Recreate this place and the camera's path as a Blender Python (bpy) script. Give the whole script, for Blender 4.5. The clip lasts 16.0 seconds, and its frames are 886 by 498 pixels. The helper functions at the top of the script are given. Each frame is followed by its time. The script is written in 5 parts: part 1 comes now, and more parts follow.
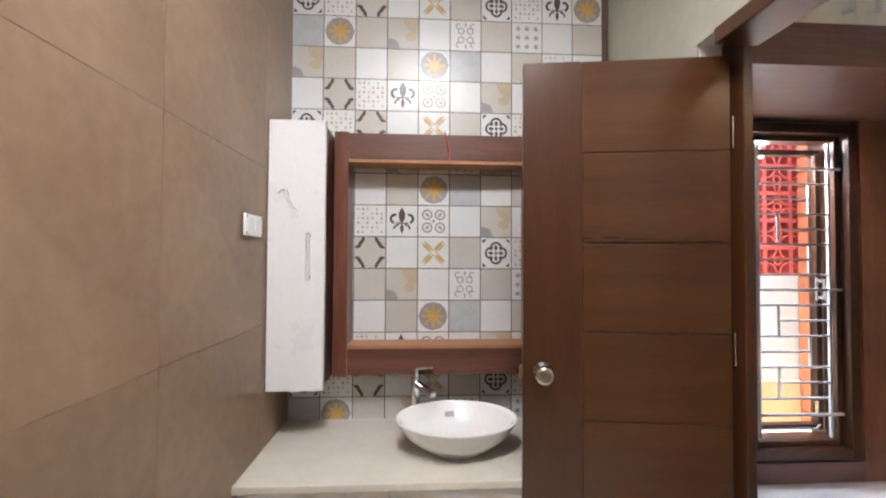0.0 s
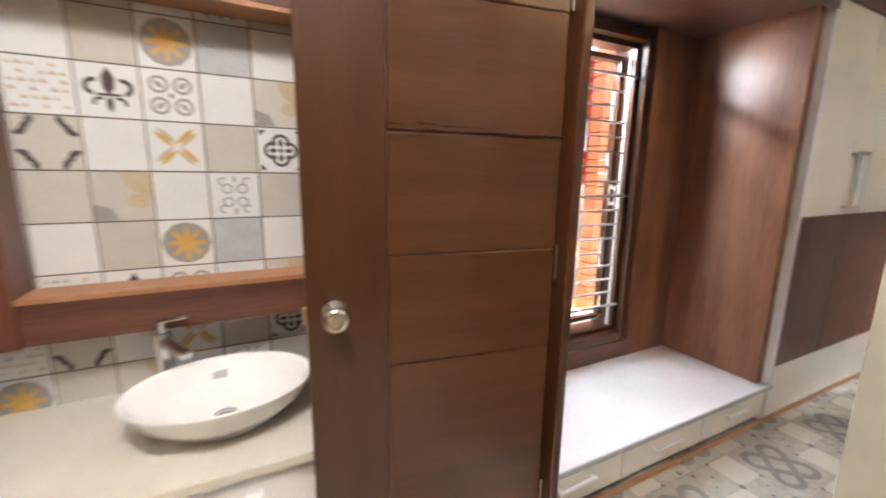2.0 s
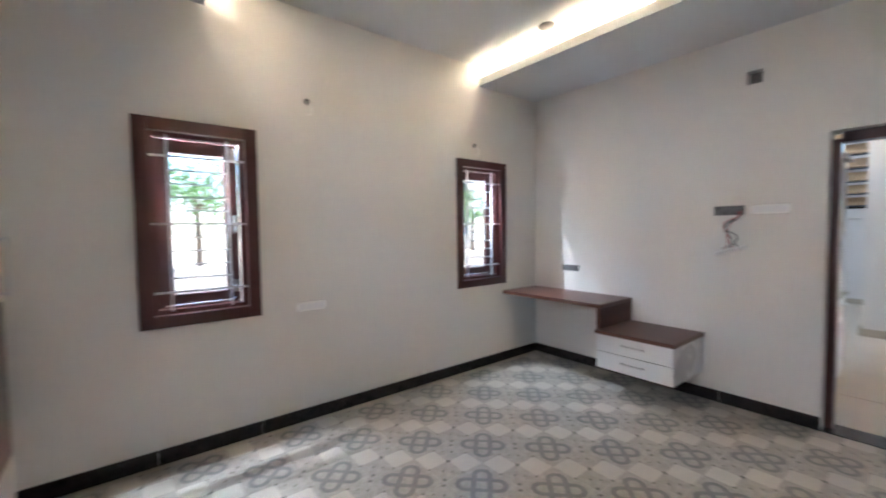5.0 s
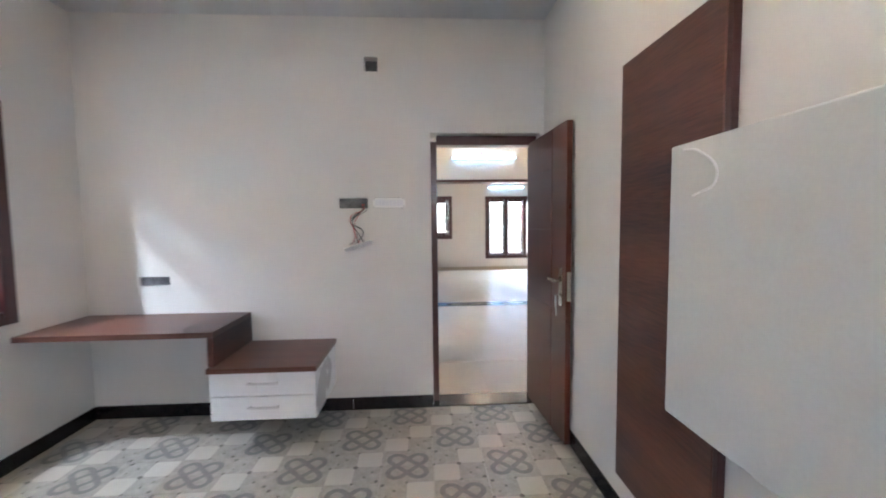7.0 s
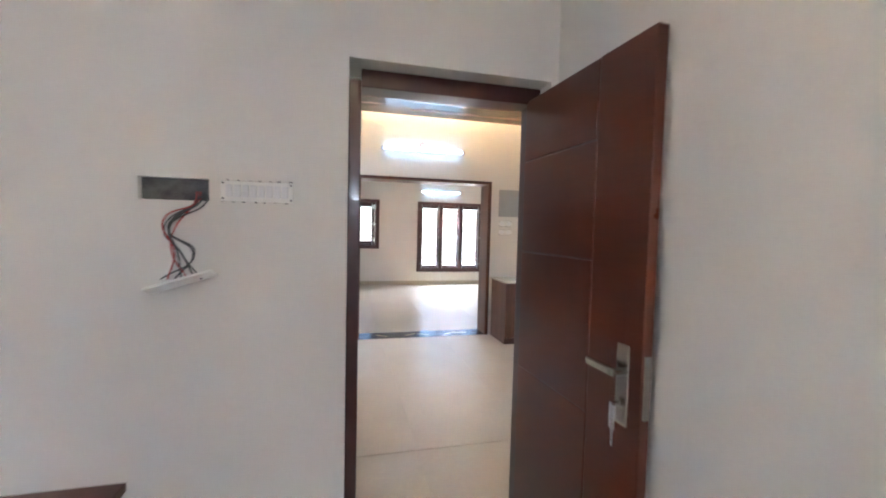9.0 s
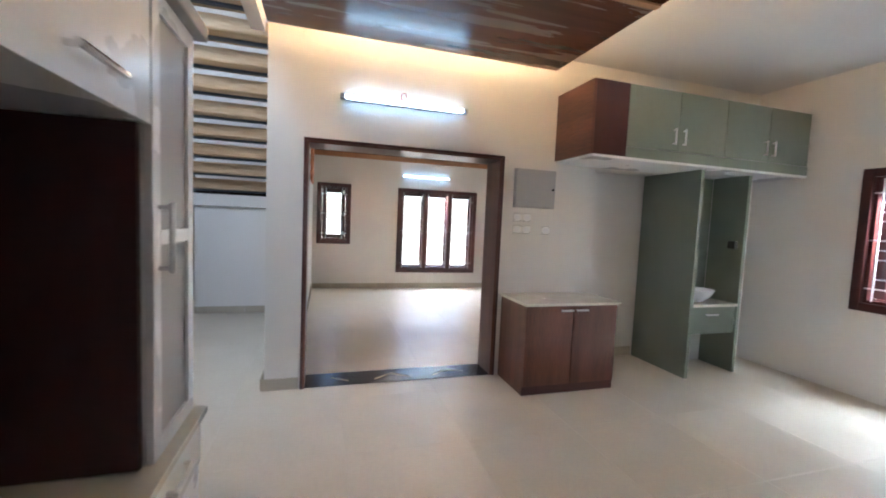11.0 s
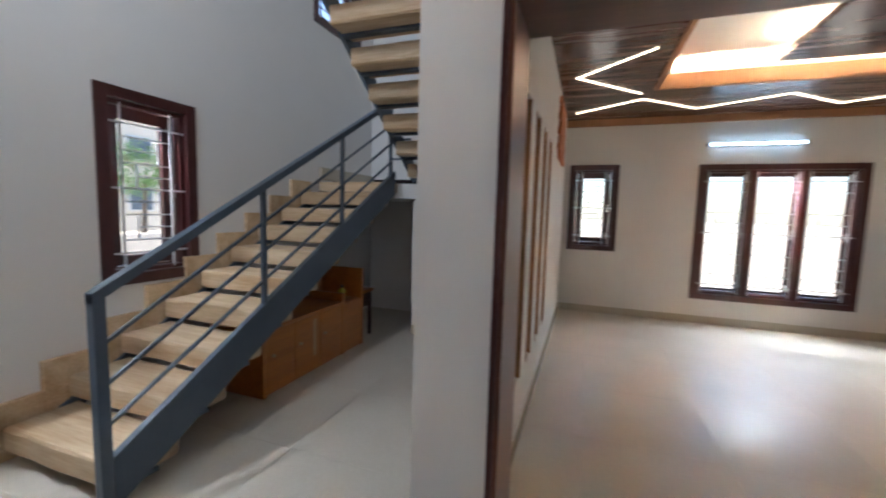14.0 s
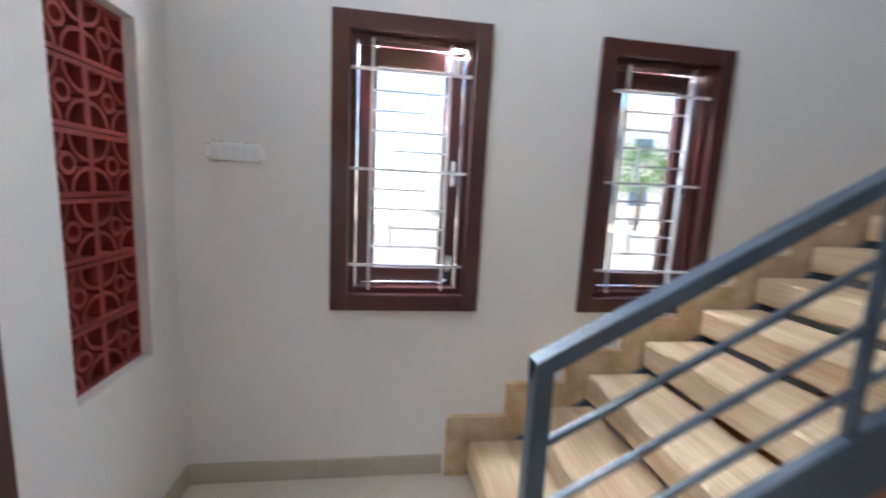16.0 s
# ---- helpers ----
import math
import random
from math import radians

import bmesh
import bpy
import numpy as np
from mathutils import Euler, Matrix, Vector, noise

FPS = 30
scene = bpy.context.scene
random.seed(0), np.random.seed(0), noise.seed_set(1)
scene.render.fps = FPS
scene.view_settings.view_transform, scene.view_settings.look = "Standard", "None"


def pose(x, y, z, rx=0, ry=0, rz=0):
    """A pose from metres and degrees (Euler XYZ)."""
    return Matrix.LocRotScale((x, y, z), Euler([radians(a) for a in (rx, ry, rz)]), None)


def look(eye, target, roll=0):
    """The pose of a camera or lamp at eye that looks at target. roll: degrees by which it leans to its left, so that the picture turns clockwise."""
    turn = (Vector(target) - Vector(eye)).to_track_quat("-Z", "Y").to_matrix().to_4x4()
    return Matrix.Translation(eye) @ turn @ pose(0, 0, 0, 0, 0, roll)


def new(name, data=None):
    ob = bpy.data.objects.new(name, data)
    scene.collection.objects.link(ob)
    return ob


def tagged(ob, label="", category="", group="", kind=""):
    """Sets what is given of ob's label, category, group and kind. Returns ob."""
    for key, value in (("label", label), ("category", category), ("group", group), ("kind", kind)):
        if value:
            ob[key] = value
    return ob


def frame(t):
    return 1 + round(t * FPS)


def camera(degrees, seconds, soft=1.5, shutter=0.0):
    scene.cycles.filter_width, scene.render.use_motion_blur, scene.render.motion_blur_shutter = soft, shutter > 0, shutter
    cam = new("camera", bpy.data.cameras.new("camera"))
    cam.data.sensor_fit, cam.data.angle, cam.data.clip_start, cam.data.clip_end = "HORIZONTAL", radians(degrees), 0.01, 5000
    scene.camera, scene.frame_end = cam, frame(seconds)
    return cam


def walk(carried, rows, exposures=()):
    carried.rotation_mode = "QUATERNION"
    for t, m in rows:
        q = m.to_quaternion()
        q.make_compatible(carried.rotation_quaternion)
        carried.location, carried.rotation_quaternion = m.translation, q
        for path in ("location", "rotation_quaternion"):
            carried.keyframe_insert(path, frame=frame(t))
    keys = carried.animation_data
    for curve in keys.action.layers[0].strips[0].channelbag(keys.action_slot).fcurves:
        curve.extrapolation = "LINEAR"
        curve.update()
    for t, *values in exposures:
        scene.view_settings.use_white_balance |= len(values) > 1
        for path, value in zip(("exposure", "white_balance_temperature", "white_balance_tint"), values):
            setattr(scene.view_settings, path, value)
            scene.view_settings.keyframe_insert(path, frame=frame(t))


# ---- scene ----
cam = camera(96.0, 16.0, 1.9, 0.4)
PATH = [
    (0, (0.029, -0.127, 1.318), (0.139, 1.869, 1.362), 0.3),
    (0.5, (0.039, -0.12, 1.281), (0.158, 1.873, 1.154), 0.2),
    (1, (0.053, -0.084, 1.265), (0.264, 1.887, 1.003), 0.3),
    (1.5, (0.136, 0.058, 1.265), (0.604, 1.973, 0.93), 0.5),
    (2, (0.251, 0.256, 1.274), (1.136, 2.01, 0.901), 0.8),
    (2.5, (0.408, 0.510, 1.266), (1.751, 1.949, 0.912), 0.5),
    (3, (0.653, 0.671, 1.298), (2.372, 1.643, 0.985), 0.5),
    (3.5, (0.86, 0.749, 1.326), (2.792, 1.204, 1.081), 0.2),
    (4, (1.036, 0.805, 1.351), (3.026, 0.702, 1.185), 0.3),
    (4.5, (1.213, 0.763, 1.361), (3.084, 0.066, 1.257), -0.0),
    (5, (1.372, 0.702, 1.417), (2.937, -0.54, 1.322), -0.7),
    (5.2, (1.436, 0.676, 1.414), (2.835, -0.75, 1.323), -1.0),
    (7.3, (1.992, -0.194, 1.398), (1.739, -2.173, 1.262), 0.5),
    (7.5, (2.004, -0.288, 1.406), (1.685, -2.257, 1.263), 1.3),
    (8, (1.981, -0.665, 1.414), (1.58, -2.621, 1.297), 0.7),
    (8.5, (1.961, -1.065, 1.41), (1.52, -3.014, 1.319), 1.0),
    (9, (1.88, -1.479, 1.428), (1.399, -3.418, 1.33), 1.4),
    (9.5, (1.755, -1.906, 1.449), (1.294, -3.849, 1.338), 1.2),
    (10, (1.658, -2.299, 1.446), (1.155, -4.23, 1.311), 1.2),
    (10.2, (1.657, -2.474, 1.454), (1.123, -4.397, 1.314), 1.5),
    (12.3, (1.292, -4.092, 1.455), (0.706, -5.999, 1.316), 2.8),
    (12.5, (1.28, -4.236, 1.452), (0.768, -6.163, 1.294), 2.7),
    (13, (1.312, -4.652, 1.437), (1.085, -6.63, 1.251), 2.3),
    (13.5, (1.354, -5.03, 1.417), (1.554, -7.011, 1.231), 1.8),
    (14, (1.456, -5.345, 1.4), (2.12, -7.223, 1.216), 1.6),
    (14.5, (1.692, -5.618, 1.413), (2.786, -7.281, 1.218), 1.8),
    (15, (1.903, -5.888, 1.412), (3.378, -7.22, 1.187), 2.2),
    (15.5, (2.18, -6.035, 1.386), (3.952, -6.927, 1.132), 2.6),
    (16, (2.518, -6.044, 1.422), (4.477, -6.322, 1.132), 2.9),
]
EXPO = [(0.0, 2.55, 5950, 10), (1.5, 2.65, 6150, 10), (2.5, 3.0, 6700, 10), (3.5, 2.9, 5950, 9), (5.0, 2.7, 5650, 9), (8.0, 2.95, 5550, 9), (9.5, 2.8, 5750, 10), (10.2, 2.6, 5750, 10), (12.3, 2.35, 5600, 10), (14.5, 1.85, 6050, 11), (15.5, 2.3, 6050, 11), (16.0, 2.45, 5950, 11)]
walk(cam, [(t, look(eye, target, roll)) for t, eye, target, roll in PATH], EXPO)

# ---- world and light ----
world = bpy.data.worlds.new("sky")
scene.world = world
world.use_nodes = True
wn = world.node_tree.nodes
sky = wn.new("ShaderNodeTexSky")
sky.sky_type, sky.sun_disc = "NISHITA", False
sky.sun_elevation, sky.sun_rotation = radians(85), radians(219)
world.node_tree.links.new(sky.outputs[0], wn["Background"].inputs[0])
wn["Background"].inputs[1].default_value = 0.15
sun = new("sun", bpy.data.lights.new("sun", "SUN"))
sun.data.energy, sun.data.angle, sun.data.color = 4.0, radians(0.5), (1, 0.95, 0.88)
sun.matrix_world = look((-0.8, -1, 16), (0, 0, 0))


# ---- materials ----
def nodes_of(name, rough, metal=0.0):
    m = bpy.data.materials.new(name)
    m.use_nodes = True
    b = m.node_tree.nodes["Principled BSDF"]
    b.inputs["Roughness"].default_value = rough
    b.inputs["Metallic"].default_value = metal
    return m, m.node_tree.nodes, m.node_tree.links, b


def surface(name, low, high, rough=0.5, metal=0.0, scale=3.0, fine=60.0, bump=0.02, stretch=(1, 1, 1), random_value=0.0, coat=0.0):
    """Two scales of noise between two colours, with relief and uneven gloss."""
    m, n, l, b = nodes_of(name, rough, metal)
    tc, mp = n.new("ShaderNodeTexCoord"), n.new("ShaderNodeMapping")
    mp.inputs["Scale"].default_value = stretch
    l.new(tc.outputs["Object"], mp.inputs[0])
    big, small = n.new("ShaderNodeTexNoise"), n.new("ShaderNodeTexNoise")
    big.inputs["Scale"].default_value, small.inputs["Scale"].default_value = scale, fine
    big.inputs["Detail"].default_value, small.inputs["Detail"].default_value = 5, 4
    l.new(mp.outputs[0], big.inputs[0]), l.new(mp.outputs[0], small.inputs[0])
    mix = n.new("ShaderNodeMix")
    mix.data_type = "FLOAT"
    mix.inputs[0].default_value = 0.35
    l.new(big.outputs[0], mix.inputs[2]), l.new(small.outputs[0], mix.inputs[3])
    ramp = n.new("ShaderNodeValToRGB")
    ramp.color_ramp.elements[0].position, ramp.color_ramp.elements[1].position = 0.32, 0.68
    ramp.color_ramp.elements[0].color, ramp.color_ramp.elements[1].color = (*low, 1), (*high, 1)
    l.new(mix.outputs[0], ramp.inputs[0])
    out = ramp.outputs[0]
    if random_value:
        oi, hs, mr = n.new("ShaderNodeObjectInfo"), n.new("ShaderNodeHueSaturation"), n.new("ShaderNodeMapRange")
        mr.inputs[3].default_value, mr.inputs[4].default_value = 1 - random_value, 1 + random_value
        l.new(oi.outputs["Random"], mr.inputs[0]), l.new(mr.outputs[0], hs.inputs["Value"])
        l.new(out, hs.inputs["Color"])
        out = hs.outputs[0]
    l.new(out, b.inputs["Base Color"])
    rr = n.new("ShaderNodeMapRange")
    rr.inputs[3].default_value, rr.inputs[4].default_value = max(0.02, rough * 0.8), min(1, rough * 1.2)
    l.new(big.outputs[0], rr.inputs[0]), l.new(rr.outputs[0], b.inputs["Roughness"])
    if bump:
        bp = n.new("ShaderNodeBump")
        bp.inputs["Strength"].default_value, bp.inputs["Distance"].default_value = 0.5, bump
        l.new(mix.outputs[0], bp.inputs["Height"]), l.new(bp.outputs[0], b.inputs["Normal"])
    b.inputs["Coat Weight"].default_value = coat
    b.inputs["Coat Roughness"].default_value = 0.12
    return m


def glowing(name, colour, strength):
    m, n, l, b = nodes_of(name, 0.5)
    b.inputs["Emission Color"].default_value = (*colour, 1)
    b.inputs["Emission Strength"].default_value = strength
    b.inputs["Base Color"].default_value = (0.9, 0.9, 0.9, 1)
    return m


GRAIN_Z, GRAIN_X, GRAIN_Y = (9, 9, 0.7), (0.7, 9, 9), (9, 0.7, 9)
PLASTER = surface("plaster", (0.70, 0.68, 0.65), (0.75, 0.73, 0.70), 0.75, scale=1.2, fine=180, bump=0.001)
PLASTER_COOL = surface("plaster_white", (0.71, 0.69, 0.67), (0.76, 0.74, 0.72), 0.75, scale=1.2, fine=180, bump=0.001)
CEILING = surface("ceiling_paint", (0.62, 0.63, 0.64), (0.68, 0.69, 0.70), 0.7, scale=1, fine=120, bump=0.0005)
WALNUT_Z = surface("walnut_laminate_upright", (0.050, 0.015, 0.010), (0.175, 0.065, 0.041), 0.3, scale=1.0, fine=14, bump=0.0004, stretch=GRAIN_Z)
# orange-brown alcove veneer, a walnut copy lightened to hold the room's light
ALCOVE_WOOD_LIT = surface("alcove_veneer_upright_lit", (0.11, 0.040, 0.021), (0.31, 0.135, 0.075), 0.32, scale=0.8, fine=14, bump=0.0004, stretch=GRAIN_Z)
WALNUT_X = surface("walnut_laminate_along", (0.075, 0.028, 0.020), (0.17, 0.075, 0.052), 0.33, scale=1.6, fine=14, bump=0.0004, stretch=GRAIN_X)
WALNUT_Y = surface("walnut_laminate_across", (0.040, 0.013, 0.010), (0.165, 0.062, 0.042), 0.36, scale=0.7, fine=14, bump=0.0004, stretch=GRAIN_Y)
TEAK_X = surface("door_veneer", (0.046, 0.0165, 0.0055), (0.090, 0.033, 0.0105), 0.3, scale=1.3, fine=16, bump=0.0003, stretch=GRAIN_X, coat=0.25)
TEAK_Z = surface("door_veneer_upright", (0.044, 0.015, 0.0057), (0.074, 0.026, 0.0097), 0.3, scale=1.3, fine=16, bump=0.0003, stretch=GRAIN_Z, coat=0.25)
MAHOGANY = surface("mahogany_polish", (0.046, 0.010, 0.010), (0.064, 0.015, 0.013), 0.3, scale=2, fine=20, bump=0, stretch=(5, 5, 1), coat=0.3)
RED_DOOR = surface("red_brown_veneer", (0.090, 0.018, 0.008), (0.115, 0.025, 0.011), 0.3, scale=1.2, fine=10, bump=0, stretch=GRAIN_X, coat=0.35)
WOOD_CEIL = surface("walnut_ceiling", (0.10, 0.040, 0.024), (0.15, 0.062, 0.036), 0.27, scale=1.2, fine=9, bump=0, stretch=GRAIN_X, coat=0.2)
RAW_WOOD = surface("raw_log_wood", (0.40, 0.25, 0.125), (0.68, 0.53, 0.35), 0.6, scale=1.1, fine=9, bump=0.004, stretch=GRAIN_X, random_value=0.12)
RAW_EDGE = surface("raw_ply_edge", (0.34, 0.16, 0.08), (0.46, 0.25, 0.13), 0.6, scale=3, fine=50, bump=0.001)
ORANGE_WOOD = surface("orange_varnished_wood", (0.31, 0.095, 0.012), (0.47, 0.165, 0.022), 0.35, scale=1.5, fine=12, bump=0.0005, stretch=GRAIN_Y, coat=0.2)
WHITE_LAM = surface("white_laminate", (0.74, 0.75, 0.77), (0.79, 0.80, 0.82), 0.28, scale=2, fine=90, bump=0.0)
CREAM_LAM = surface("cream_laminate", (0.72, 0.68, 0.60), (0.77, 0.73, 0.66), 0.3, scale=2, fine=90, bump=0.0)
GREY_BOARD = surface("grey_board", (0.56, 0.57, 0.56), (0.62, 0.63, 0.62), 0.5, scale=1, fine=100, bump=0.0003)
SAGE = surface("sage_laminate", (0.165, 0.20, 0.165), (0.20, 0.235, 0.195), 0.3, scale=2, fine=90, bump=0.0)
STONE_TOP = surface("quartz_counter", (0.60, 0.57, 0.50), (0.68, 0.65, 0.58), 0.25, scale=8, fine=300, bump=0.0)
SEAT_STONE = surface("white_dusty_marble", (0.62, 0.60, 0.62), (0.75, 0.73, 0.74), 0.4, scale=2, fine=60, bump=0.0003)
BATH_TILE = surface("brown_stone_tile", (0.20, 0.126, 0.076), (0.32, 0.215, 0.138), 0.36, scale=1.7, fine=24, bump=0.0008, random_value=0.05)
BATH_GREY = surface("grey_green_tile", (0.36, 0.35, 0.29), (0.46, 0.45, 0.38), 0.4, scale=2.6, fine=24, bump=0.0008)
GROUT = surface("dark_grout", (0.09, 0.06, 0.045), (0.14, 0.10, 0.08), 0.8, scale=10, fine=100, bump=0.001)
FLOOR_GROUT = surface("pale_grout", (0.50, 0.45, 0.37), (0.56, 0.51, 0.43), 0.8, scale=10, fine=100, bump=0.0)
VITRIFIED = surface("beige_vitrified_tile", (0.58, 0.52, 0.43), (0.65, 0.59, 0.50), 0.34, scale=2, fine=40, bump=0.0002, random_value=0.008)
SKIRT_DARK = surface("black_granite", (0.012, 0.009, 0.010), (0.030, 0.022, 0.022), 0.22, scale=20, fine=200, bump=0.0)
SKIRT_BEIGE = surface("beige_skirting", (0.46, 0.41, 0.33), (0.53, 0.48, 0.39), 0.25, scale=4, fine=80, bump=0.0)
CERAMIC = surface("white_ceramic", (0.80, 0.80, 0.80), (0.84, 0.84, 0.84), 0.08, scale=2, fine=50, bump=0.0)
CHROME = surface("chrome", (0.72, 0.72, 0.72), (0.8, 0.8, 0.8), 0.12, 1.0, 3, 60, 0.0)
BRASS = surface("antique_brass", (0.36, 0.29, 0.18), (0.50, 0.42, 0.28), 0.3, 1.0, 8, 120, 0.0)
INLAY = surface("polished_brass_inlay", (0.72, 0.60, 0.38), (0.82, 0.70, 0.47), 0.4, 0.6, 8, 120, 0.0)
NICKEL = surface("satin_nickel", (0.46, 0.43, 0.38), (0.58, 0.55, 0.49), 0.24, 1.0, 8, 120, 0.0)
STEEL_BAR = surface("silver_painted_bar", (0.60, 0.60, 0.62), (0.70, 0.70, 0.72), 0.35, 0.1, 6, 120, 0.0)
BLUE_STEEL = surface("blue_grey_painted_steel", (0.055, 0.078, 0.105), (0.075, 0.10, 0.135), 0.38, 0.1, 4, 150, 0.0005)
PLASTIC = surface("white_plastic", (0.82, 0.82, 0.80), (0.86, 0.86, 0.84), 0.35, scale=4, fine=90, bump=0.0)
GREY_METAL = surface("grey_powder_coat", (0.36, 0.36, 0.37), (0.41, 0.41, 0.42), 0.45, 0.1, 3, 150, 0.0003)
WRAP = surface("protective_film", (0.68, 0.69, 0.70), (0.80, 0.81, 0.82), 0.3, scale=30, fine=120, bump=0.004)
# shade inside open holes put into the colour; also used for scuffs and screws
DARK_HOLE = surface("hole_shade_and_scuffs", (0.06, 0.06, 0.065), (0.17, 0.17, 0.175), 0.9, scale=25, fine=200, bump=0.004)
CABLE_GREY = surface("grey_cable", (0.06, 0.06, 0.065), (0.10, 0.10, 0.105), 0.5, scale=20, fine=90, bump=0.0)
CABLE_RED = surface("red_cable", (0.35, 0.03, 0.03), (0.45, 0.05, 0.04), 0.5, scale=20, fine=90, bump=0.0)
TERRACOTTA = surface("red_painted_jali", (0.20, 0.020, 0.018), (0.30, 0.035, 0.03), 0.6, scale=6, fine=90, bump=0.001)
RED_SCREEN = surface("red_terracotta_screen", (0.42, 0.06, 0.045), (0.55, 0.11, 0.08), 0.7, scale=6, fine=90, bump=0.001)
BRICK_ORANGE = surface("orange_brick", (0.45, 0.14, 0.06), (0.60, 0.22, 0.10), 0.8, scale=6, fine=90, bump=0.002, random_value=0.15)
OUT_WALL = surface("sunlit_compound_wall", (0.46, 0.42, 0.36), (0.54, 0.50, 0.44), 0.8, scale=2, fine=60, bump=0.002)
PALE_STAIN = surface("dried_drip", (0.42, 0.25, 0.12), (0.55, 0.38, 0.22), 0.5, scale=9, fine=60, bump=0.0)
OCHRE = surface("ochre_paint", (0.42, 0.27, 0.11), (0.52, 0.36, 0.18), 0.8, scale=3, fine=60, bump=0.001)
EARTH = surface("dry_earth", (0.42, 0.36, 0.27), (0.55, 0.48, 0.37), 0.9, scale=1.5, fine=40, bump=0.02)
LEAF = surface("green_leaf", (0.05, 0.12, 0.02), (0.11, 0.22, 0.05), 0.5, scale=4, fine=40, bump=0.0)
BARK = surface("bark", (0.08, 0.06, 0.04), (0.15, 0.11, 0.08), 0.9, scale=6, fine=40, bump=0.01)
YELLOW = surface("yellow_plastic", (0.55, 0.50, 0.05), (0.65, 0.60, 0.08), 0.4, scale=6, fine=40, bump=0.0)
BLACK = surface("black_plastic", (0.012, 0.012, 0.013), (0.02, 0.02, 0.02), 0.35, scale=6, fine=60, bump=0.0)
T_WHITE = surface("tile_white", (0.66, 0.68, 0.69), (0.72, 0.74, 0.75), 0.3, scale=5, fine=80, bump=0.0, random_value=0.03)
T_GREY = surface("tile_warm_grey", (0.50, 0.48, 0.44), (0.57, 0.55, 0.51), 0.3, scale=6, fine=80, bump=0.0, random_value=0.05)
T_BLUE = surface("tile_blue_grey", (0.40, 0.43, 0.46), (0.50, 0.53, 0.55), 0.3, scale=18, fine=80, bump=0.0)
T_DARK = surface("tile_print_dark", (0.06, 0.045, 0.045), (0.09, 0.07, 0.07), 0.3, scale=9, fine=80, bump=0.0)
T_MID = surface("tile_print_grey", (0.27, 0.26, 0.26), (0.34, 0.33, 0.33), 0.3, scale=9, fine=80, bump=0.0)
T_GOLD = surface("tile_print_ochre", (0.52, 0.30, 0.06), (0.62, 0.40, 0.12), 0.3, scale=9, fine=80, bump=0.0)
T_TAN = surface("tile_print_tan", (0.46, 0.38, 0.25), (0.55, 0.47, 0.33), 0.3, scale=9, fine=80, bump=0.0)
T_RUST = surface("tile_print_rust", (0.42, 0.22, 0.12), (0.52, 0.32, 0.20), 0.3, scale=9, fine=80, bump=0.0)
F_A = surface("floor_tile_pale", (0.52, 0.485, 0.425), (0.58, 0.545, 0.485), 0.3, scale=7, fine=50, bump=0.0002, random_value=0.03)
F_B = surface("floor_tile_mottled", (0.30, 0.275, 0.24), (0.48, 0.44, 0.39), 0.3, scale=22, fine=80, bump=0.0002, random_value=0.03)
F_RING = surface("floor_print_grey", (0.175, 0.17, 0.16), (0.26, 0.25, 0.235), 0.3, scale=14, fine=60, bump=0.0)
F_DOT = surface("floor_print_dot", (0.13, 0.11, 0.10), (0.18, 0.16, 0.14), 0.3, scale=14, fine=60, bump=0.0)
TUBE = glowing("tube_light_glow", (0.50, 0.76, 1.0), 2.8)
COVE = glowing("warm_led_strip", (1.0, 0.72, 0.43), 20.0)
COVE_HALL = glowing("warm_led_strip_hall", (1.0, 0.62, 0.28), 15.0)
COVE_LIVING = glowing("warm_led_strip_living", (1.0, 0.74, 0.46), 78.0)
LED = glowing("led_profile", (1.0, 0.82, 0.56), 2.3)
BULB = glowing("bath_panel_light", (1.0, 0.95, 0.90), 8.6)
gl, gn, gk, gb = nodes_of("window_glass", 0.02)
gb.inputs["Transmission Weight"].default_value, gb.inputs["IOR"].default_value = 1.0, 1.02
GLASS = gl


# ---- building helpers ----
def box(bm, x0, x1, y0, y1, z0, z1, bevel=0.0, m=None):
    r = bmesh.ops.create_cube(bm, size=1)
    t = Matrix.Translation(((x0 + x1) / 2, (y0 + y1) / 2, (z0 + z1) / 2)) @ Matrix.Diagonal((abs(x1 - x0), abs(y1 - y0), abs(z1 - z0), 1))
    bmesh.ops.transform(bm, matrix=(m @ t) if m else t, verts=r["verts"])
    if bevel:
        es = {e for v in r["verts"] for e in v.link_edges}
        bmesh.ops.bevel(bm, geom=list(es), offset=bevel, segments=2, affect="EDGES", profile=0.5)
    return bm


def boxed(*a, **k):
    return box(bmesh.new(), *a, **k)


def rod(bm, a, b, r, seg=10):
    a, b = Vector(a), Vector(b)
    d = b - a
    c = bmesh.ops.create_cone(bm, cap_ends=True, segments=seg, radius1=r, radius2=r, depth=d.length)
    bmesh.ops.transform(bm, matrix=Matrix.Translation((a + b) / 2) @ d.to_track_quat("Z", "Y").to_matrix().to_4x4(), verts=c["verts"])
    return bm


def lathe(profile, centre, sx=1, sy=1, seg=40):
    bm = bmesh.new()
    rings = [[bm.verts.new((centre[0] + r * sx * math.cos(2 * math.pi * i / seg), centre[1] + r * sy * math.sin(2 * math.pi * i / seg), centre[2] + z)) for i in range(seg)] for r, z in profile]
    for a, b in zip(rings, rings[1:]):
        for i in range(seg):
            f = bm.faces.new((a[i], a[(i + 1) % seg], b[(i + 1) % seg], b[i]))
            f.smooth = True
    bm.faces.new(rings[0][::-1]), bm.faces.new(rings[-1])
    return bm


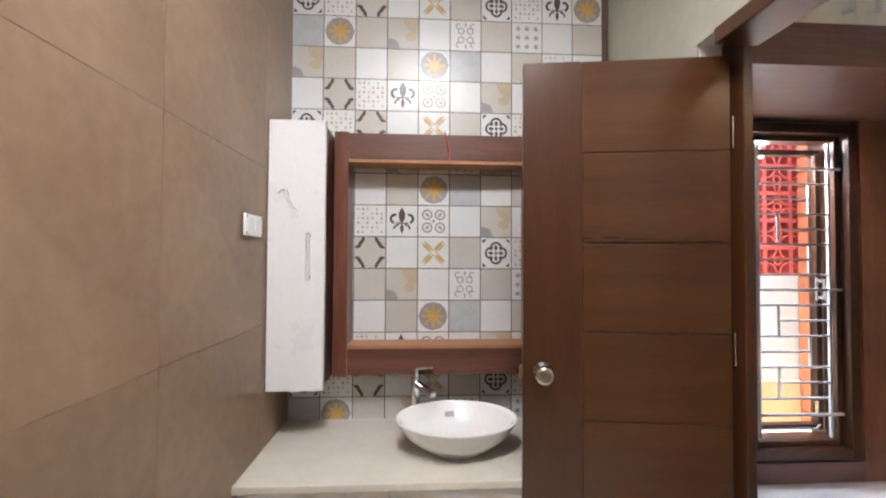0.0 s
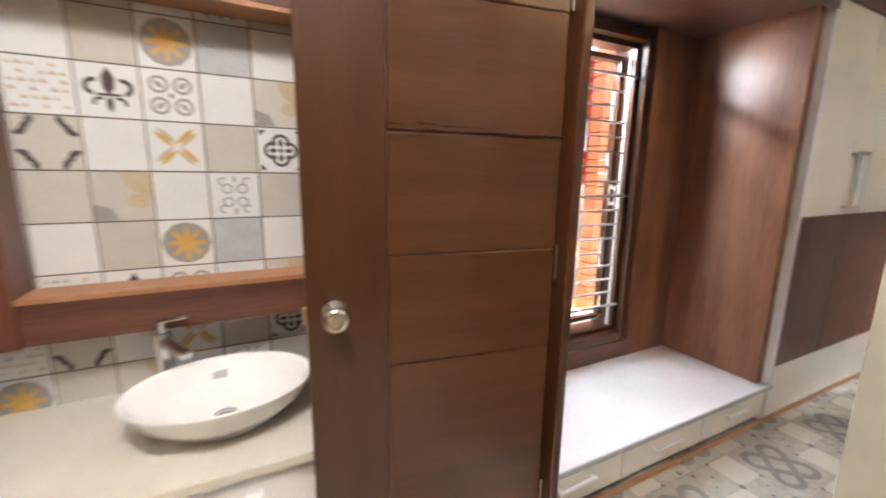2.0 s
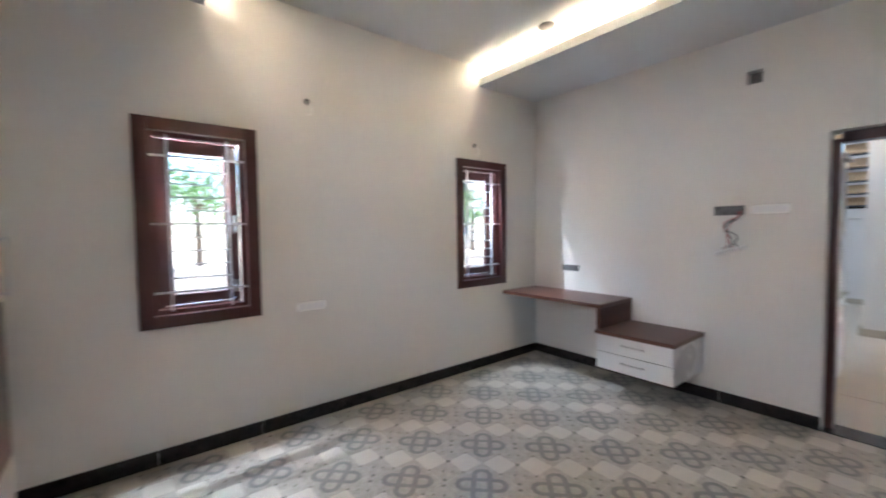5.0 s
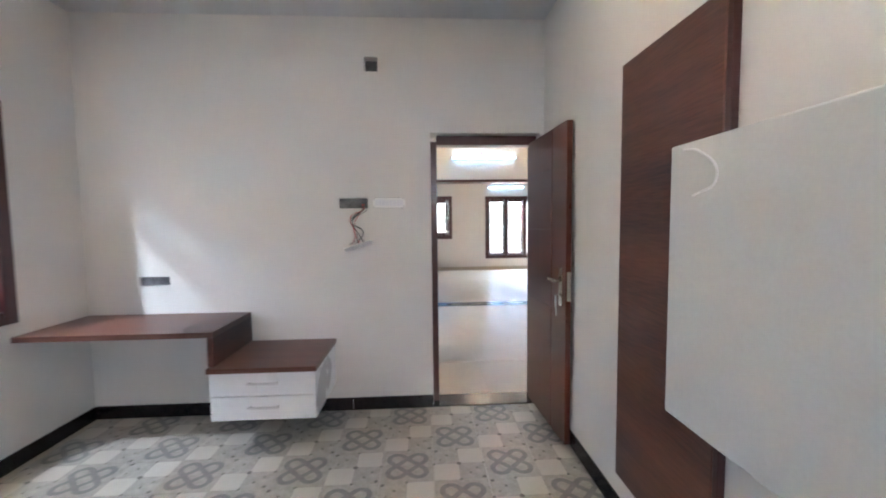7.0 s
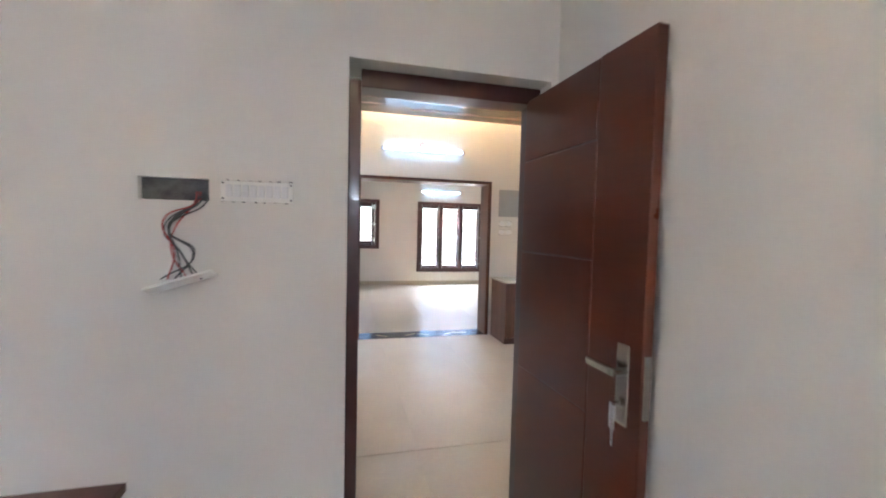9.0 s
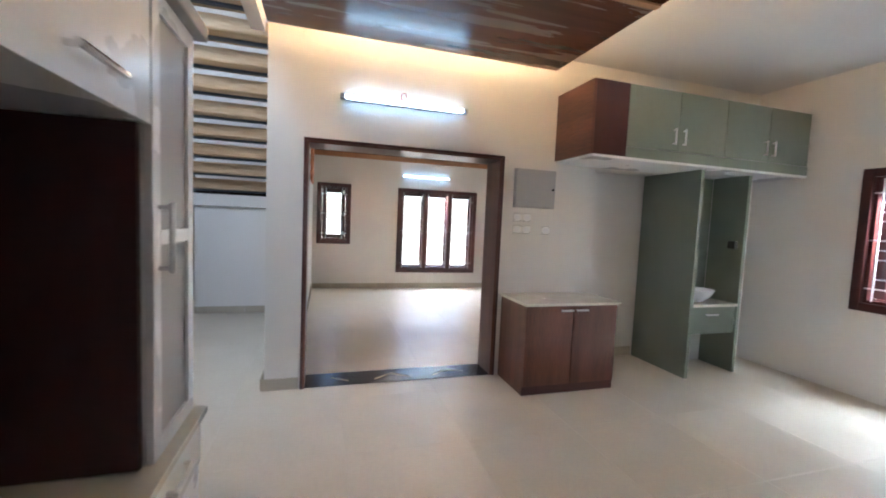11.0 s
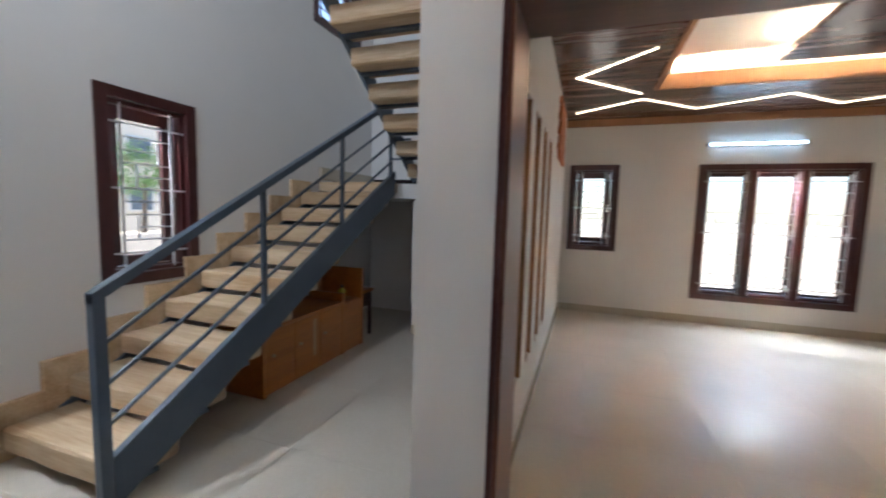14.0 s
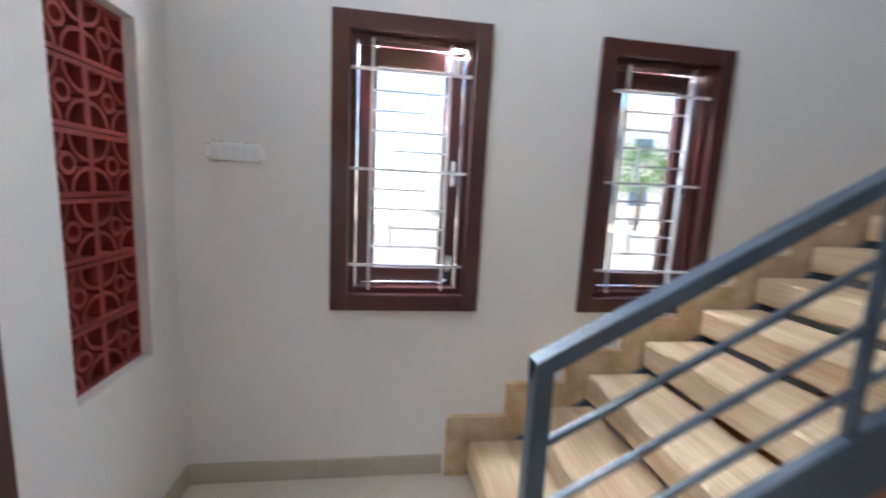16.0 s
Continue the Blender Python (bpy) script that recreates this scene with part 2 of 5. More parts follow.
def finish(name, bm, material):
    me = bpy.data.meshes.new(name)
    bmesh.ops.recalc_face_normals(bm, faces=bm.faces[:])
    bm.to_mesh(me)
    bm.free()
    for mm in material if isinstance(material, (list, tuple)) else [material]:
        me.materials.append(mm)
    return new(name, me)


def part(name, bm, material, parent, label=""):
    ob = finish(name, bm, material)
    if parent:
        ob.parent = parent
        if "base" in parent:
            ob.matrix_parent_inverse = Matrix.Translation(parent.location).inverted()
    return tagged(ob, label)


def thing(name, base, label, category, group="", kind=""):
    """An Empty at the base of a thing whose parts are given in the world's metres."""
    e = new(name)
    e.location = base
    e.empty_display_size = 0.1
    e["base"] = 1
    return tagged(e, label, category, group, kind)


def whole(name, bm, material, label, category, group="", kind=""):
    return tagged(finish(name, bm, material), label, category, group, kind)


def cable(points, r):
    cu = bpy.data.curves.new("cable", "CURVE")
    cu.dimensions, cu.bevel_depth, cu.bevel_resolution = "3D", r, 1
    s = cu.splines.new("BEZIER")
    s.bezier_points.add(len(points) - 1)
    for p, c in zip(s.bezier_points, points):
        p.co, p.handle_left_type, p.handle_right_type = c, "AUTO", "AUTO"
    tmp = new("cable", cu)
    me = bpy.data.meshes.new_from_object(tmp.evaluated_get(bpy.context.evaluated_depsgraph_get()))
    bpy.data.objects.remove(tmp)
    bm = bmesh.new()
    bm.from_mesh(me)
    bpy.data.meshes.remove(me)
    return bm


def wall(name, axis, p0, p1, u0, u1, z0, z1, material, label, holes=()):
    """A wall of one mesh; axis 'x': it lies across x from p0 to p1 and runs along y. Holes: (u0, u1, z0, z1)."""
    us = sorted({u0, u1, *[min(max(h[i], u0), u1) for h in holes for i in (0, 1)]})
    zs = sorted({z0, z1, *[min(max(h[i], z0), z1) for h in holes for i in (2, 3)]})
    solid = lambda i, j: 0 <= i < len(us) - 1 and 0 <= j < len(zs) - 1 and not any(h[0] - 1e-6 <= us[i] and us[i + 1] <= h[1] + 1e-6 and h[2] - 1e-6 <= zs[j] and zs[j + 1] <= h[3] + 1e-6 for h in holes)
    bm = bmesh.new()
    at = lambda p, u, z: bm.verts.new((p, u, z) if axis == "x" else (u, p, z))
    for i in range(len(us) - 1):
        for j in range(len(zs) - 1):
            if not solid(i, j):
                continue
            a, b, c, d = us[i], us[i + 1], zs[j], zs[j + 1]
            for p in (p0, p1):
                bm.faces.new([at(p, a, c), at(p, b, c), at(p, b, d), at(p, a, d)])
            if not solid(i - 1, j):
                bm.faces.new([at(p0, a, c), at(p1, a, c), at(p1, a, d), at(p0, a, d)])
            if not solid(i + 1, j):
                bm.faces.new([at(p0, b, c), at(p1, b, c), at(p1, b, d), at(p0, b, d)])
            if not solid(i, j - 1):
                bm.faces.new([at(p0, a, c), at(p1, a, c), at(p1, b, c), at(p0, b, c)])
            if not solid(i, j + 1):
                bm.faces.new([at(p0, a, d), at(p1, a, d), at(p1, b, d), at(p0, b, d)])
    bmesh.ops.remove_doubles(bm, verts=bm.verts[:], dist=1e-5)
    return whole(name, bm, material, label, "wall", kind="structure")


def ring(bm, x0, x1, z0, z1, w, y0, y1, bevel=0.004):
    """A rectangular frame in the x-z plane of breadth w."""
    box(bm, x0, x0 + w, y0, y1, z0, z1, bevel), box(bm, x1 - w, x1, y0, y1, z0, z1, bevel)
    box(bm, x0 + w, x1 - w, y0 + 0.001, y1 - 0.001, z1 - w, z1, bevel), box(bm, x0 + w, x1 - w, y0 + 0.001, y1 - 0.001, z0, z0 + w, bevel)
    return bm


def window(name, place, width, height, label, casements=1, sash_w=0.085, frame_w=0.075, material=None, halves=("FLFR", "LFRF")):
    """A timber window in its own axes: x along the wall, y outwards, z up; origin below its middle on the wall's face.
    halves: the grille's bars above and below the middle rail, from the top: F full, L from the left, R from the right."""
    wood = material or MAHOGANY
    e = tagged(new(name), label, "window", kind="structure")
    e.matrix_world = place
    h, fw = width / 2, frame_w
    part("window_frame", ring(bmesh.new(), -h, h, 0, height, fw, -0.015, 0.20), wood, e)
    part("inner_frame", ring(bmesh.new(), -h + fw, h - fw, fw, height - fw, 0.028, 0.03, 0.10, 0.003), wood, e)
    cw = (width - 2 * fw) / casements
    for c in range(casements):
        a = -h + fw + c * cw
        b = a + cw
        if casements > 1 and c:
            part("mullion", boxed(a - 0.03, a + 0.03, 0.01, 0.11, fw, height - fw, 0.004), wood, e)
        s0, s1 = a + 0.03, b - 0.03
        sash = part("sash", ring(bmesh.new(), s0, s1, 0.10, height - 0.10, sash_w, 0.10, 0.145), wood, e)
        pane = part("pane", boxed(s0 + sash_w, s1 - sash_w, 0.12, 0.125, 0.10 + sash_w, height - 0.10 - sash_w), GLASS, sash)
        pane.visible_shadow = False
        hx = s1 - 0.03
        hb = bmesh.new()
        box(hb, hx - 0.01, hx + 0.01, 0.088, 0.10, height / 2 - 0.06, height / 2 + 0.06, 0.003)
        box(hb, hx - 0.007, hx + 0.007, 0.062, 0.088, height / 2 - 0.05, height / 2 - 0.035, 0.002), box(hb, hx - 0.007, hx + 0.007, 0.062, 0.088, height / 2 + 0.035, height / 2 + 0.05, 0.002)
        box(hb, hx - 0.007, hx + 0.007, 0.052, 0.064, height / 2 - 0.055, height / 2 + 0.055, 0.003)
        part("handle", hb, CHROME, sash, "chrome pull handle")
        for hz in (0.17, height - 0.21):
            part("hinge", boxed(hx - 0.02, hx + 0.012, 0.082, 0.10, hz, hz + 0.085, 0.003), CHROME, sash)
        part("stay", rod(rod(bmesh.new(), (a + 0.06, 0.07, 0.12), (b - 0.09, 0.08, 0.12), 0.005, 6), (b - 0.09, 0.08, 0.12), (b - 0.07, 0.08, 0.135), 0.006, 6), CHROME, sash)
        # the steel grille before the sash
        g0, g1 = (a + 0.095, b - 0.10) if casements == 1 else (a + 0.06, b - 0.06)
        for x in (g0, g1):
            part("grille_upright", boxed(x - 0.006, x + 0.006, 0.030, 0.042, 0.09, height - 0.09), STEEL_BAR, e)
        rails = (height - 0.22, height / 2, 0.21)
        for z in rails:
            part("grille_rail", boxed(a + 0.005, b - 0.005, 0.018, 0.030, z - 0.006, z + 0.006), STEEL_BAR, e)
        for top, low, pattern in zip(rails, rails[1:], halves):
            step = (top - low) / (len(pattern) + 1)
            for k, kind in enumerate(pattern):
                z = top - step * (k + 1)
                xl, xr = g0 + 0.28 * (g1 - g0), g0 + 0.72 * (g1 - g0)
                xa, xb = (g0, g1) if kind == "F" else (g0, xr) if kind == "L" else (xl, g1)
                part("grille_bar", boxed(xa, xb, 0.031, 0.041, z - 0.0045, z + 0.0045), STEEL_BAR, e)
                if kind != "F":
                    xv = xr if kind == "L" else xl
                    part("grille_tie", boxed(xv - 0.0045, xv + 0.0045, 0.0315, 0.0405, z - step, z + step), STEEL_BAR, e)
    return e


def pull(parent, a, b, out, material=WRAP, r=0.008):
    """A bow handle from a to b that stands out by the vector out."""
    a, b, o = Vector(a), Vector(b), Vector(out)
    bm = bmesh.new()
    rod(bm, a, a + o, r * 0.8, 8), rod(bm, b, b + o, r * 0.8, 8)
    d = (b - a).normalized() * 0.012
    rod(bm, a + o - d, b + o + d, r, 8)
    return part("handle", bm, material, parent, "pull handle in wrinkled protective film" if material is WRAP else "")


def switch_plate(name, centre, width, height, normal, label, rockers, group=""):
    """A plate with rockers; normal is the direction into the room along x or y."""
    e = thing(name, centre, label, "switch", group)
    n = Vector(normal)
    u = Vector((-n.y, n.x, 0))
    m = Matrix((( u.x, n.x, 0, centre[0]), (u.y, n.y, 0, centre[1]), (0, 0, 1, centre[2]), (0, 0, 0, 1)))
    part("plate", boxed(-width / 2, width / 2, 0.0, 0.01, -height / 2, height / 2, 0.003, m), PLASTIC, e)
    inner = width - 0.03
    for i in range(rockers):
        x = -inner / 2 + inner * (i + 0.5) / rockers
        part("rocker", boxed(x - inner / rockers * 0.42, x + inner / rockers * 0.42, 0.01, 0.014, -height * 0.3, height * 0.3, 0.002, m), WHITE_LAM, e)
    marks, r = bmesh.new(), random.Random(int(width * 1000))
    for k in range(14):
        x, side = -width / 2 + width * (k + r.uniform(0.2, 0.8)) / 14, 1 if k % 2 else -1
        box(marks, x - r.uniform(0.003, 0.009), x + 0.003, -0.0005, 0.0015, side * (height / 2 + 0.0005), side * (height / 2 + r.uniform(0.002, 0.005)), 0, m)
    tagged(part("mounting_mark", marks, DARK_HOLE, e, "dark scuffs along the plate's edge"), kind="stuff")
    for sx in (-1, 1):
        for sz in (-1, 1):
            part("screw", boxed(sx * (width / 2 - 0.008) - 0.003, sx * (width / 2 - 0.008) + 0.003, 0.009, 0.0115, sz * height * 0.38 - 0.003, sz * height * 0.38 + 0.003, 0, m), DARK_HOLE, e)
    return e


# ---- structure ----
E, S, W = 4.32, -3.0, 1.03
whole("ground", boxed(-300, 300, -300, 300, -0.6, -0.45), EARTH, "dry pale earth around the house", "ground", kind="structure")
whole("floor_base", boxed(-4.2, 4.6, -11.8, 2.1, -0.45, -0.012), FLOOR_GROUT, "cement bed under the floor tiles", "floor", kind="structure")
# bathroom
wall("wall_bath_west", "x", -0.69, -0.58, -1.3, 1.86, 0, 2.9, BATH_TILE, "bathroom wall behind brown stone tiles")
wall("wall_bath_north", "y", 1.74, 1.86, -0.58, 0.96, 0, 2.9, GROUT, "bathroom wall behind patterned tiles")
wall("wall_bath_south", "y", -1.3, -1.2, -0.58, 0.93, 0, 2.9, BATH_TILE, "brown tiled bathroom wall")
wall("wall_bedroom_west", "x", 0.94, W, S - 0.15, 1.86, 0, 3.1, PLASTER, "cream painted partition with the bathroom doorway", holes=((0.42, 1.12, 0, 2.02),))
wall("wall_bath_east", "x", 0.928, 0.938, -1.2, 1.735, 0, 2.9, BATH_GREY, "grey green tiled bathroom wall", holes=((0.42, 1.12, 0, 2.02),))
whole("ceiling_bath", boxed(-0.7, 0.93, -1.3, 1.86, 2.9, 3.0), CEILING, "white bathroom ceiling", "ceiling", kind="structure")
# bedroom
wall("wall_bedroom_east", "x", E, E + 0.22, S - 0.15, 2.0, 0, 3.2, PLASTER, "cream bedroom wall with two windows", holes=((-0.018, 0.66, 0.84, 2.11), (-2.497, -1.814, 0.84, 2.11)))
wall("wall_bedroom_south", "y", S - 0.2, S, W, E, 0, 3.2, PLASTER, "cream bedroom wall with the doorway", holes=((1.06, 1.87, 0, 2.045), (2.24, 2.335, 2.475, 2.575), (2.33, 2.54, 1.505, 1.58), (3.75, 3.96, 0.965, 1.03)))
wall("wall_bedroom_north", "y", 1.80, 2.0, W, E, 0, 3.2, PLASTER, "cream outer wall with the bay window", holes=((1.12, 2.22, 0.33, 2.0),))
whole("ceiling_bedroom", boxed(W, E, S, 1.8, 3.03, 3.2), CEILING, "pale grey bedroom ceiling with a lit cove", "ceiling", kind="structure")
whole("ceiling_soffit_south", box(boxed(W, E, S, -2.12, 2.85, 2.89), W, E, -2.14, -2.12, 2.889, 2.925), CEILING, "lowered grey ceiling border", "ceiling", kind="structure")
whole("ceiling_soffit_north", box(boxed(W, E, 0.26, 1.2, 2.85, 2.89), W, E, 0.26, 0.28, 2.889, 2.925), CEILING, "lowered grey ceiling border", "ceiling", kind="structure")
whole("cove_light", boxed(W + 0.05, E - 0.02, -2.22, -2.18, 2.892, 2.902), COVE, "warm led strip hidden in the ceiling cove", "light", "bedroom cove strips")
whole("cove_light", boxed(W + 0.05, E - 0.02, 0.32, 0.36, 2.892, 2.902), COVE, "warm led strip hidden in the ceiling cove", "light", "bedroom cove strips")
# hall, living room and stair hall
LIV = -11.51
wall("wall_hall", "y", -6.88, -6.6, -3.2, 2.0, 0, 3.2, PLASTER, "cream wall with the wide wood-lined opening", holes=((-0.04, 1.72, 0, 2.08), (-1.945, -1.05, 0, 2.06)))
whole("wall_recess", boxed(-2.0, -1.0, -6.98, -6.881, 0, 2.2), PLASTER_COOL, "white back wall of the hall recess", "wall", kind="structure")
wall("wall_living_east", "x", 1.78, 2.0, LIV, -6.88, 0, 5.6, PLASTER, "cream wall with tall narrow slots", holes=tuple((-7.70 - 0.47 * i, -7.50 - 0.47 * i, 0.42, 2.05) for i in range(4)))
wall("wall_living_south", "y", LIV - 0.22, LIV, -3.0, 2.02, 0, 3.2, PLASTER, "cream living room wall with two windows", holes=((-1.69, 0.08, 0.33, 2.12), (1.04, 1.70, 0.91, 2.13)))
wall("wall_living_west", "x", -3.0, -2.8, LIV, -6.88, 0, 3.2, PLASTER, "cream living room wall")
whole("ceiling_living", boxed(-3.0, 1.78, LIV, -6.88, 3.0, 3.1), CEILING, "white ceiling above the wood panel", "ceiling", kind="structure")
# this wall's opening is out of view, added to let daylight into the hall
wall("wall_hall_west", "x", -3.4, -3.2, -6.88, S - 0.15, 0, 3.2, PLASTER_COOL, "white hall wall with an unseen window added for daylight", holes=((-5.6, -3.9, 0.8, 2.1),))
wall("wall_hall_north", "y", S - 0.25, S - 0.152, -3.2, W, 0, 3.2, PLASTER_COOL, "white hall wall")
wall("wall_hall_side", "x", 2.36, 2.46, -5.15, S - 0.152, 0, 5.6, PLASTER_COOL, "white wall behind the television unit")
whole("ceiling_hall", boxed(-3.2, 2.36, -6.6, S - 0.152, 3.05, 3.15), CEILING, "white hall ceiling above the wood panel", "ceiling", kind="structure")
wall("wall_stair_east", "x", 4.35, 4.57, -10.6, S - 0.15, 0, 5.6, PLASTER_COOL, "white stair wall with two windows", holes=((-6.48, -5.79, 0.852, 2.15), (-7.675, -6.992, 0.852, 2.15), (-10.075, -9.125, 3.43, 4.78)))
# the high opening is unseen, added to bring light down onto the stairs
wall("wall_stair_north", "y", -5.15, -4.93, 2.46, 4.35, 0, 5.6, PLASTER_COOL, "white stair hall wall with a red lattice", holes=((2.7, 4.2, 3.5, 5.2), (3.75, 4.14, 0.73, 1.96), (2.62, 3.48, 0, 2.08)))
wall("wall_stair_south", "y", -10.6, -10.4, 2.02, 4.35, 0, 5.6, PLASTER_COOL, "white stair hall end wall")
whole("wall_under_landing", boxed(2.02, 3.285, -9.62, -9.47, 0, 1.53), PLASTER_COOL, "white wall under the stair landing", "wall", kind="structure")
whole("wall_over_hall", boxed(2.02, 2.12, -6.6, -5.15, 2.86, 5.6), PLASTER_COOL, "white wall above the hall ceiling", "wall", kind="structure")
whole("wall_over_pillar", boxed(1.9, 2.02, -6.88, -6.6, 3.2, 5.6), PLASTER_COOL, "white wall above the hall opening", "wall", kind="structure")
whole("wall_over_side", boxed(2.02, 2.46, -5.15, -4.93, 3.16, 5.6), PLASTER_COOL, "white wall above the hall ceiling", "wall", kind="structure")
whole("ceiling_stair", boxed(1.9, 4.57, -10.6, -4.93, 5.6, 5.7), CEILING, "white ceiling of the double height stair hall", "ceiling", kind="structure")


def skirting(name, axis, p0, p1, u0, u1, h, mat):
    bm = bmesh.new()
    u = u0
    while u < u1 - 0.01:
        v = min(u + 0.6, u1)
        if axis == "x":
            box(bm, p0, p1, u + 0.0015, v - 0.0015, 0.0, h, 0.002)
        else:
            box(bm, u + 0.0015, v - 0.0015, p0, p1, 0.0, h, 0.002)
        u = v
    return whole(name, bm, mat, "polished skirting tiles along the wall", "baseboard", kind="structure")


skirting("baseboard_bedroom_east", "x", E - 0.012, E - 0.0005, S, 1.2, 0.095, SKIRT_DARK)
skirting("baseboard_bedroom_south", "y", S + 0.0005, S + 0.012, 1.87, E - 0.013, 0.095, SKIRT_DARK)
skirting("baseboard_bedroom_west", "x", W + 0.0005, W + 0.012, S, 0.41, 0.095, SKIRT_DARK)
skirting("baseboard_living", "y", LIV + 0.0005, LIV + 0.012, -2.8, 1.76, 0.10, SKIRT_BEIGE)
skirting("baseboard_living_east", "x", 1.767, 1.7795, LIV + 0.013, -6.9, 0.10, SKIRT_BEIGE)
skirting("baseboard_pillar", "y", -6.5995, -6.588, 1.735, 2.02, 0.10, SKIRT_BEIGE)
skirting("baseboard_pillar_side", "x", 2.0205, 2.032, -9.46, -6.6, 0.10, SKIRT_BEIGE)
skirting("baseboard_hall", "y", -6.8805, -6.869, -1.895, -1.055, 0.10, SKIRT_BEIGE)
skirting("baseboard_stair_east", "x", 4.338, 4.3495, -6.35, -5.15, 0.10, SKIRT_BEIGE)
skirting("baseboard_stair_north", "y", -5.162, -5.1505, 3.52, 4.338, 0.10, SKIRT_BEIGE)
skirting("baseboard_under_landing", "y", -9.4695, -9.458, 2.04, 3.285, 0.10, SKIRT_BEIGE)
whole("road_slab", boxed(4.6, 9, -12, 3, -0.449, -0.40), OUT_WALL, "pale concrete yard beside the house", "pavement", kind="structure")

# area lamps added at window openings, some unseen, to stand in for sky light
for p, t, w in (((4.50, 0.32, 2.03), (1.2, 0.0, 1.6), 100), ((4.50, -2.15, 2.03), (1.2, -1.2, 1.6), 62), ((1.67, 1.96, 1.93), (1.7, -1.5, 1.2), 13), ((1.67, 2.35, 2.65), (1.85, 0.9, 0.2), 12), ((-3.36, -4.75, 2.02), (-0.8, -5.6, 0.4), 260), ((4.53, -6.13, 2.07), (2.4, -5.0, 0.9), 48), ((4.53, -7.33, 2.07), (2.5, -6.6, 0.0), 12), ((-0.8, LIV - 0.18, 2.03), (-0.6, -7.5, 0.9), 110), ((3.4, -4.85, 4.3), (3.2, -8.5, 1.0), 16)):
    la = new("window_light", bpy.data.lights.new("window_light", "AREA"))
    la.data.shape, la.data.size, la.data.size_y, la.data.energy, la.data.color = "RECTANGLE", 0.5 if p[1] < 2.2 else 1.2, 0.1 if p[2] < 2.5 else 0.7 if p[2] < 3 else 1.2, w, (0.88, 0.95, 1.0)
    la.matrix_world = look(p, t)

# unseen slabs added above the ceilings to block sun leaking into the rooms
whole("roof_slab", boxed(-3.6, 4.6, -4.93, 2.2, 3.26, 3.4), OUT_WALL, "unseen flat slab added over the rooms to keep the sun out", "roof", kind="structure")
whole("roof_slab_living", boxed(-3.6, 1.9, -11.9, -4.93, 3.26, 3.4), OUT_WALL, "unseen flat slab added over the rooms to keep the sun out", "roof", kind="structure")
# windows
RX = lambda x, y, z: pose(x, y, z, 0, 0, -90)
window("window_1", RX(E, 0.321, 0.84), 0.678, 1.27, "open mahogany window with a steel grille, trees outside")
window("window_2", RX(E, -2.155, 0.84), 0.683, 1.27, "mahogany window with a steel grille above the desk")
window("window_3", RX(4.35, -6.135, 0.852), 0.69, 1.298, "mahogany window with a steel grille beside the stairs")
window("window_4", RX(4.35, -7.334, 0.852), 0.683, 1.298, "mahogany window with a steel grille over the steps")
window("window_5", pose(-0.805, LIV, 0.33, 0, 0, 180), 1.77, 1.79, "three-part mahogany window with steel grilles", 3, 0.055)
window("window_6", pose(1.37, LIV, 0.91, 0, 0, 180), 0.66, 1.22, "narrow mahogany window with a steel grille")
window("window_7", pose(1.67, 1.765, 0.33), 1.10, 1.67, "two-part brown window behind a steel grille in the seat alcove", 2, 0.03, 0.05, TEAK_Z, ("FLFRFLF", "FRFLFRF"))
# unseen window, placed by guess as a daylight source for the hall
window("window_9", pose(-3.2, -4.75, 0.8, 0, 0, 90), 1.7, 1.3, "unseen three-part mahogany hall window added for daylight", 3)
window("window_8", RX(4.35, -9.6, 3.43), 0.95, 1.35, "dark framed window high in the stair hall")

# ---- bathroom things ----
vanity = thing("vanity_cabinet", (0.17, 1.46, 0.3), "white wall-hung vanity with two drawers under a stone counter", "cabinet")
part("body", boxed(-0.575, 0.92, 1.24, 1.73, 0.31, 0.55), WHITE_LAM, vanity)
for x0, x1 in ((-0.55, -0.072), (-0.066, 0.40), (0.406, 0.91)):
    d = part("drawer_front", boxed(x0, x1, 1.22, 1.24, 0.30, 0.545, 0.002), WHITE_LAM, vanity)
    c = (x0 + x1) / 2
    bm = bmesh.new()
    box(bm, c - 0.08, c + 0.08, 1.195, 1.207, 0.48, 0.505, 0.004), box(bm, c - 0.08, c - 0.065, 1.205, 1.221, 0.485, 0.5), box(bm, c + 0.065, c + 0.08, 1.205, 1.221, 0.485, 0.5)
    part("handle", bm, WRAP, d, "handle still wrapped in white film")
whole("counter_top", boxed(-0.578, 0.926, 1.2, 1.735, 0.552, 0.58, 0.004), STONE_TOP, "cream quartz counter under the wash basin", "counter")
basin = thing("wash_basin", (0.17, 1.43, 0.58), "oval white ceramic vessel basin on the counter", "basin")
prof = [(0.10, 0.0), (0.105, 0.012), (0.15, 0.03), (0.20, 0.07), (0.232, 0.12), (0.236, 0.126), (0.228, 0.128), (0.218, 0.118), (0.19, 0.075), (0.14, 0.042), (0.05, 0.032), (0.012, 0.03)]
part("bowl", lathe(prof, (0.17, 1.42, 0.58), 1.0, 0.76, 48), CERAMIC, basin)
part("drain", lathe([(0.028, 0), (0.028, 0.004), (0.01, 0.006)], (0.17, 1.42, 0.608), seg=20), CHROME, basin)
part("sticker", boxed(0.135, 0.175, -0.001, 0.001, 0, 0.04, 0, pose(0, 1.553, 0.655, -52)), GREY_METAL, basin, "small grey maker's sticker")
tap = thing("basin_tap", (0.01, 1.62, 0.58), "tall chrome basin mixer tap behind the bowl", "tap")
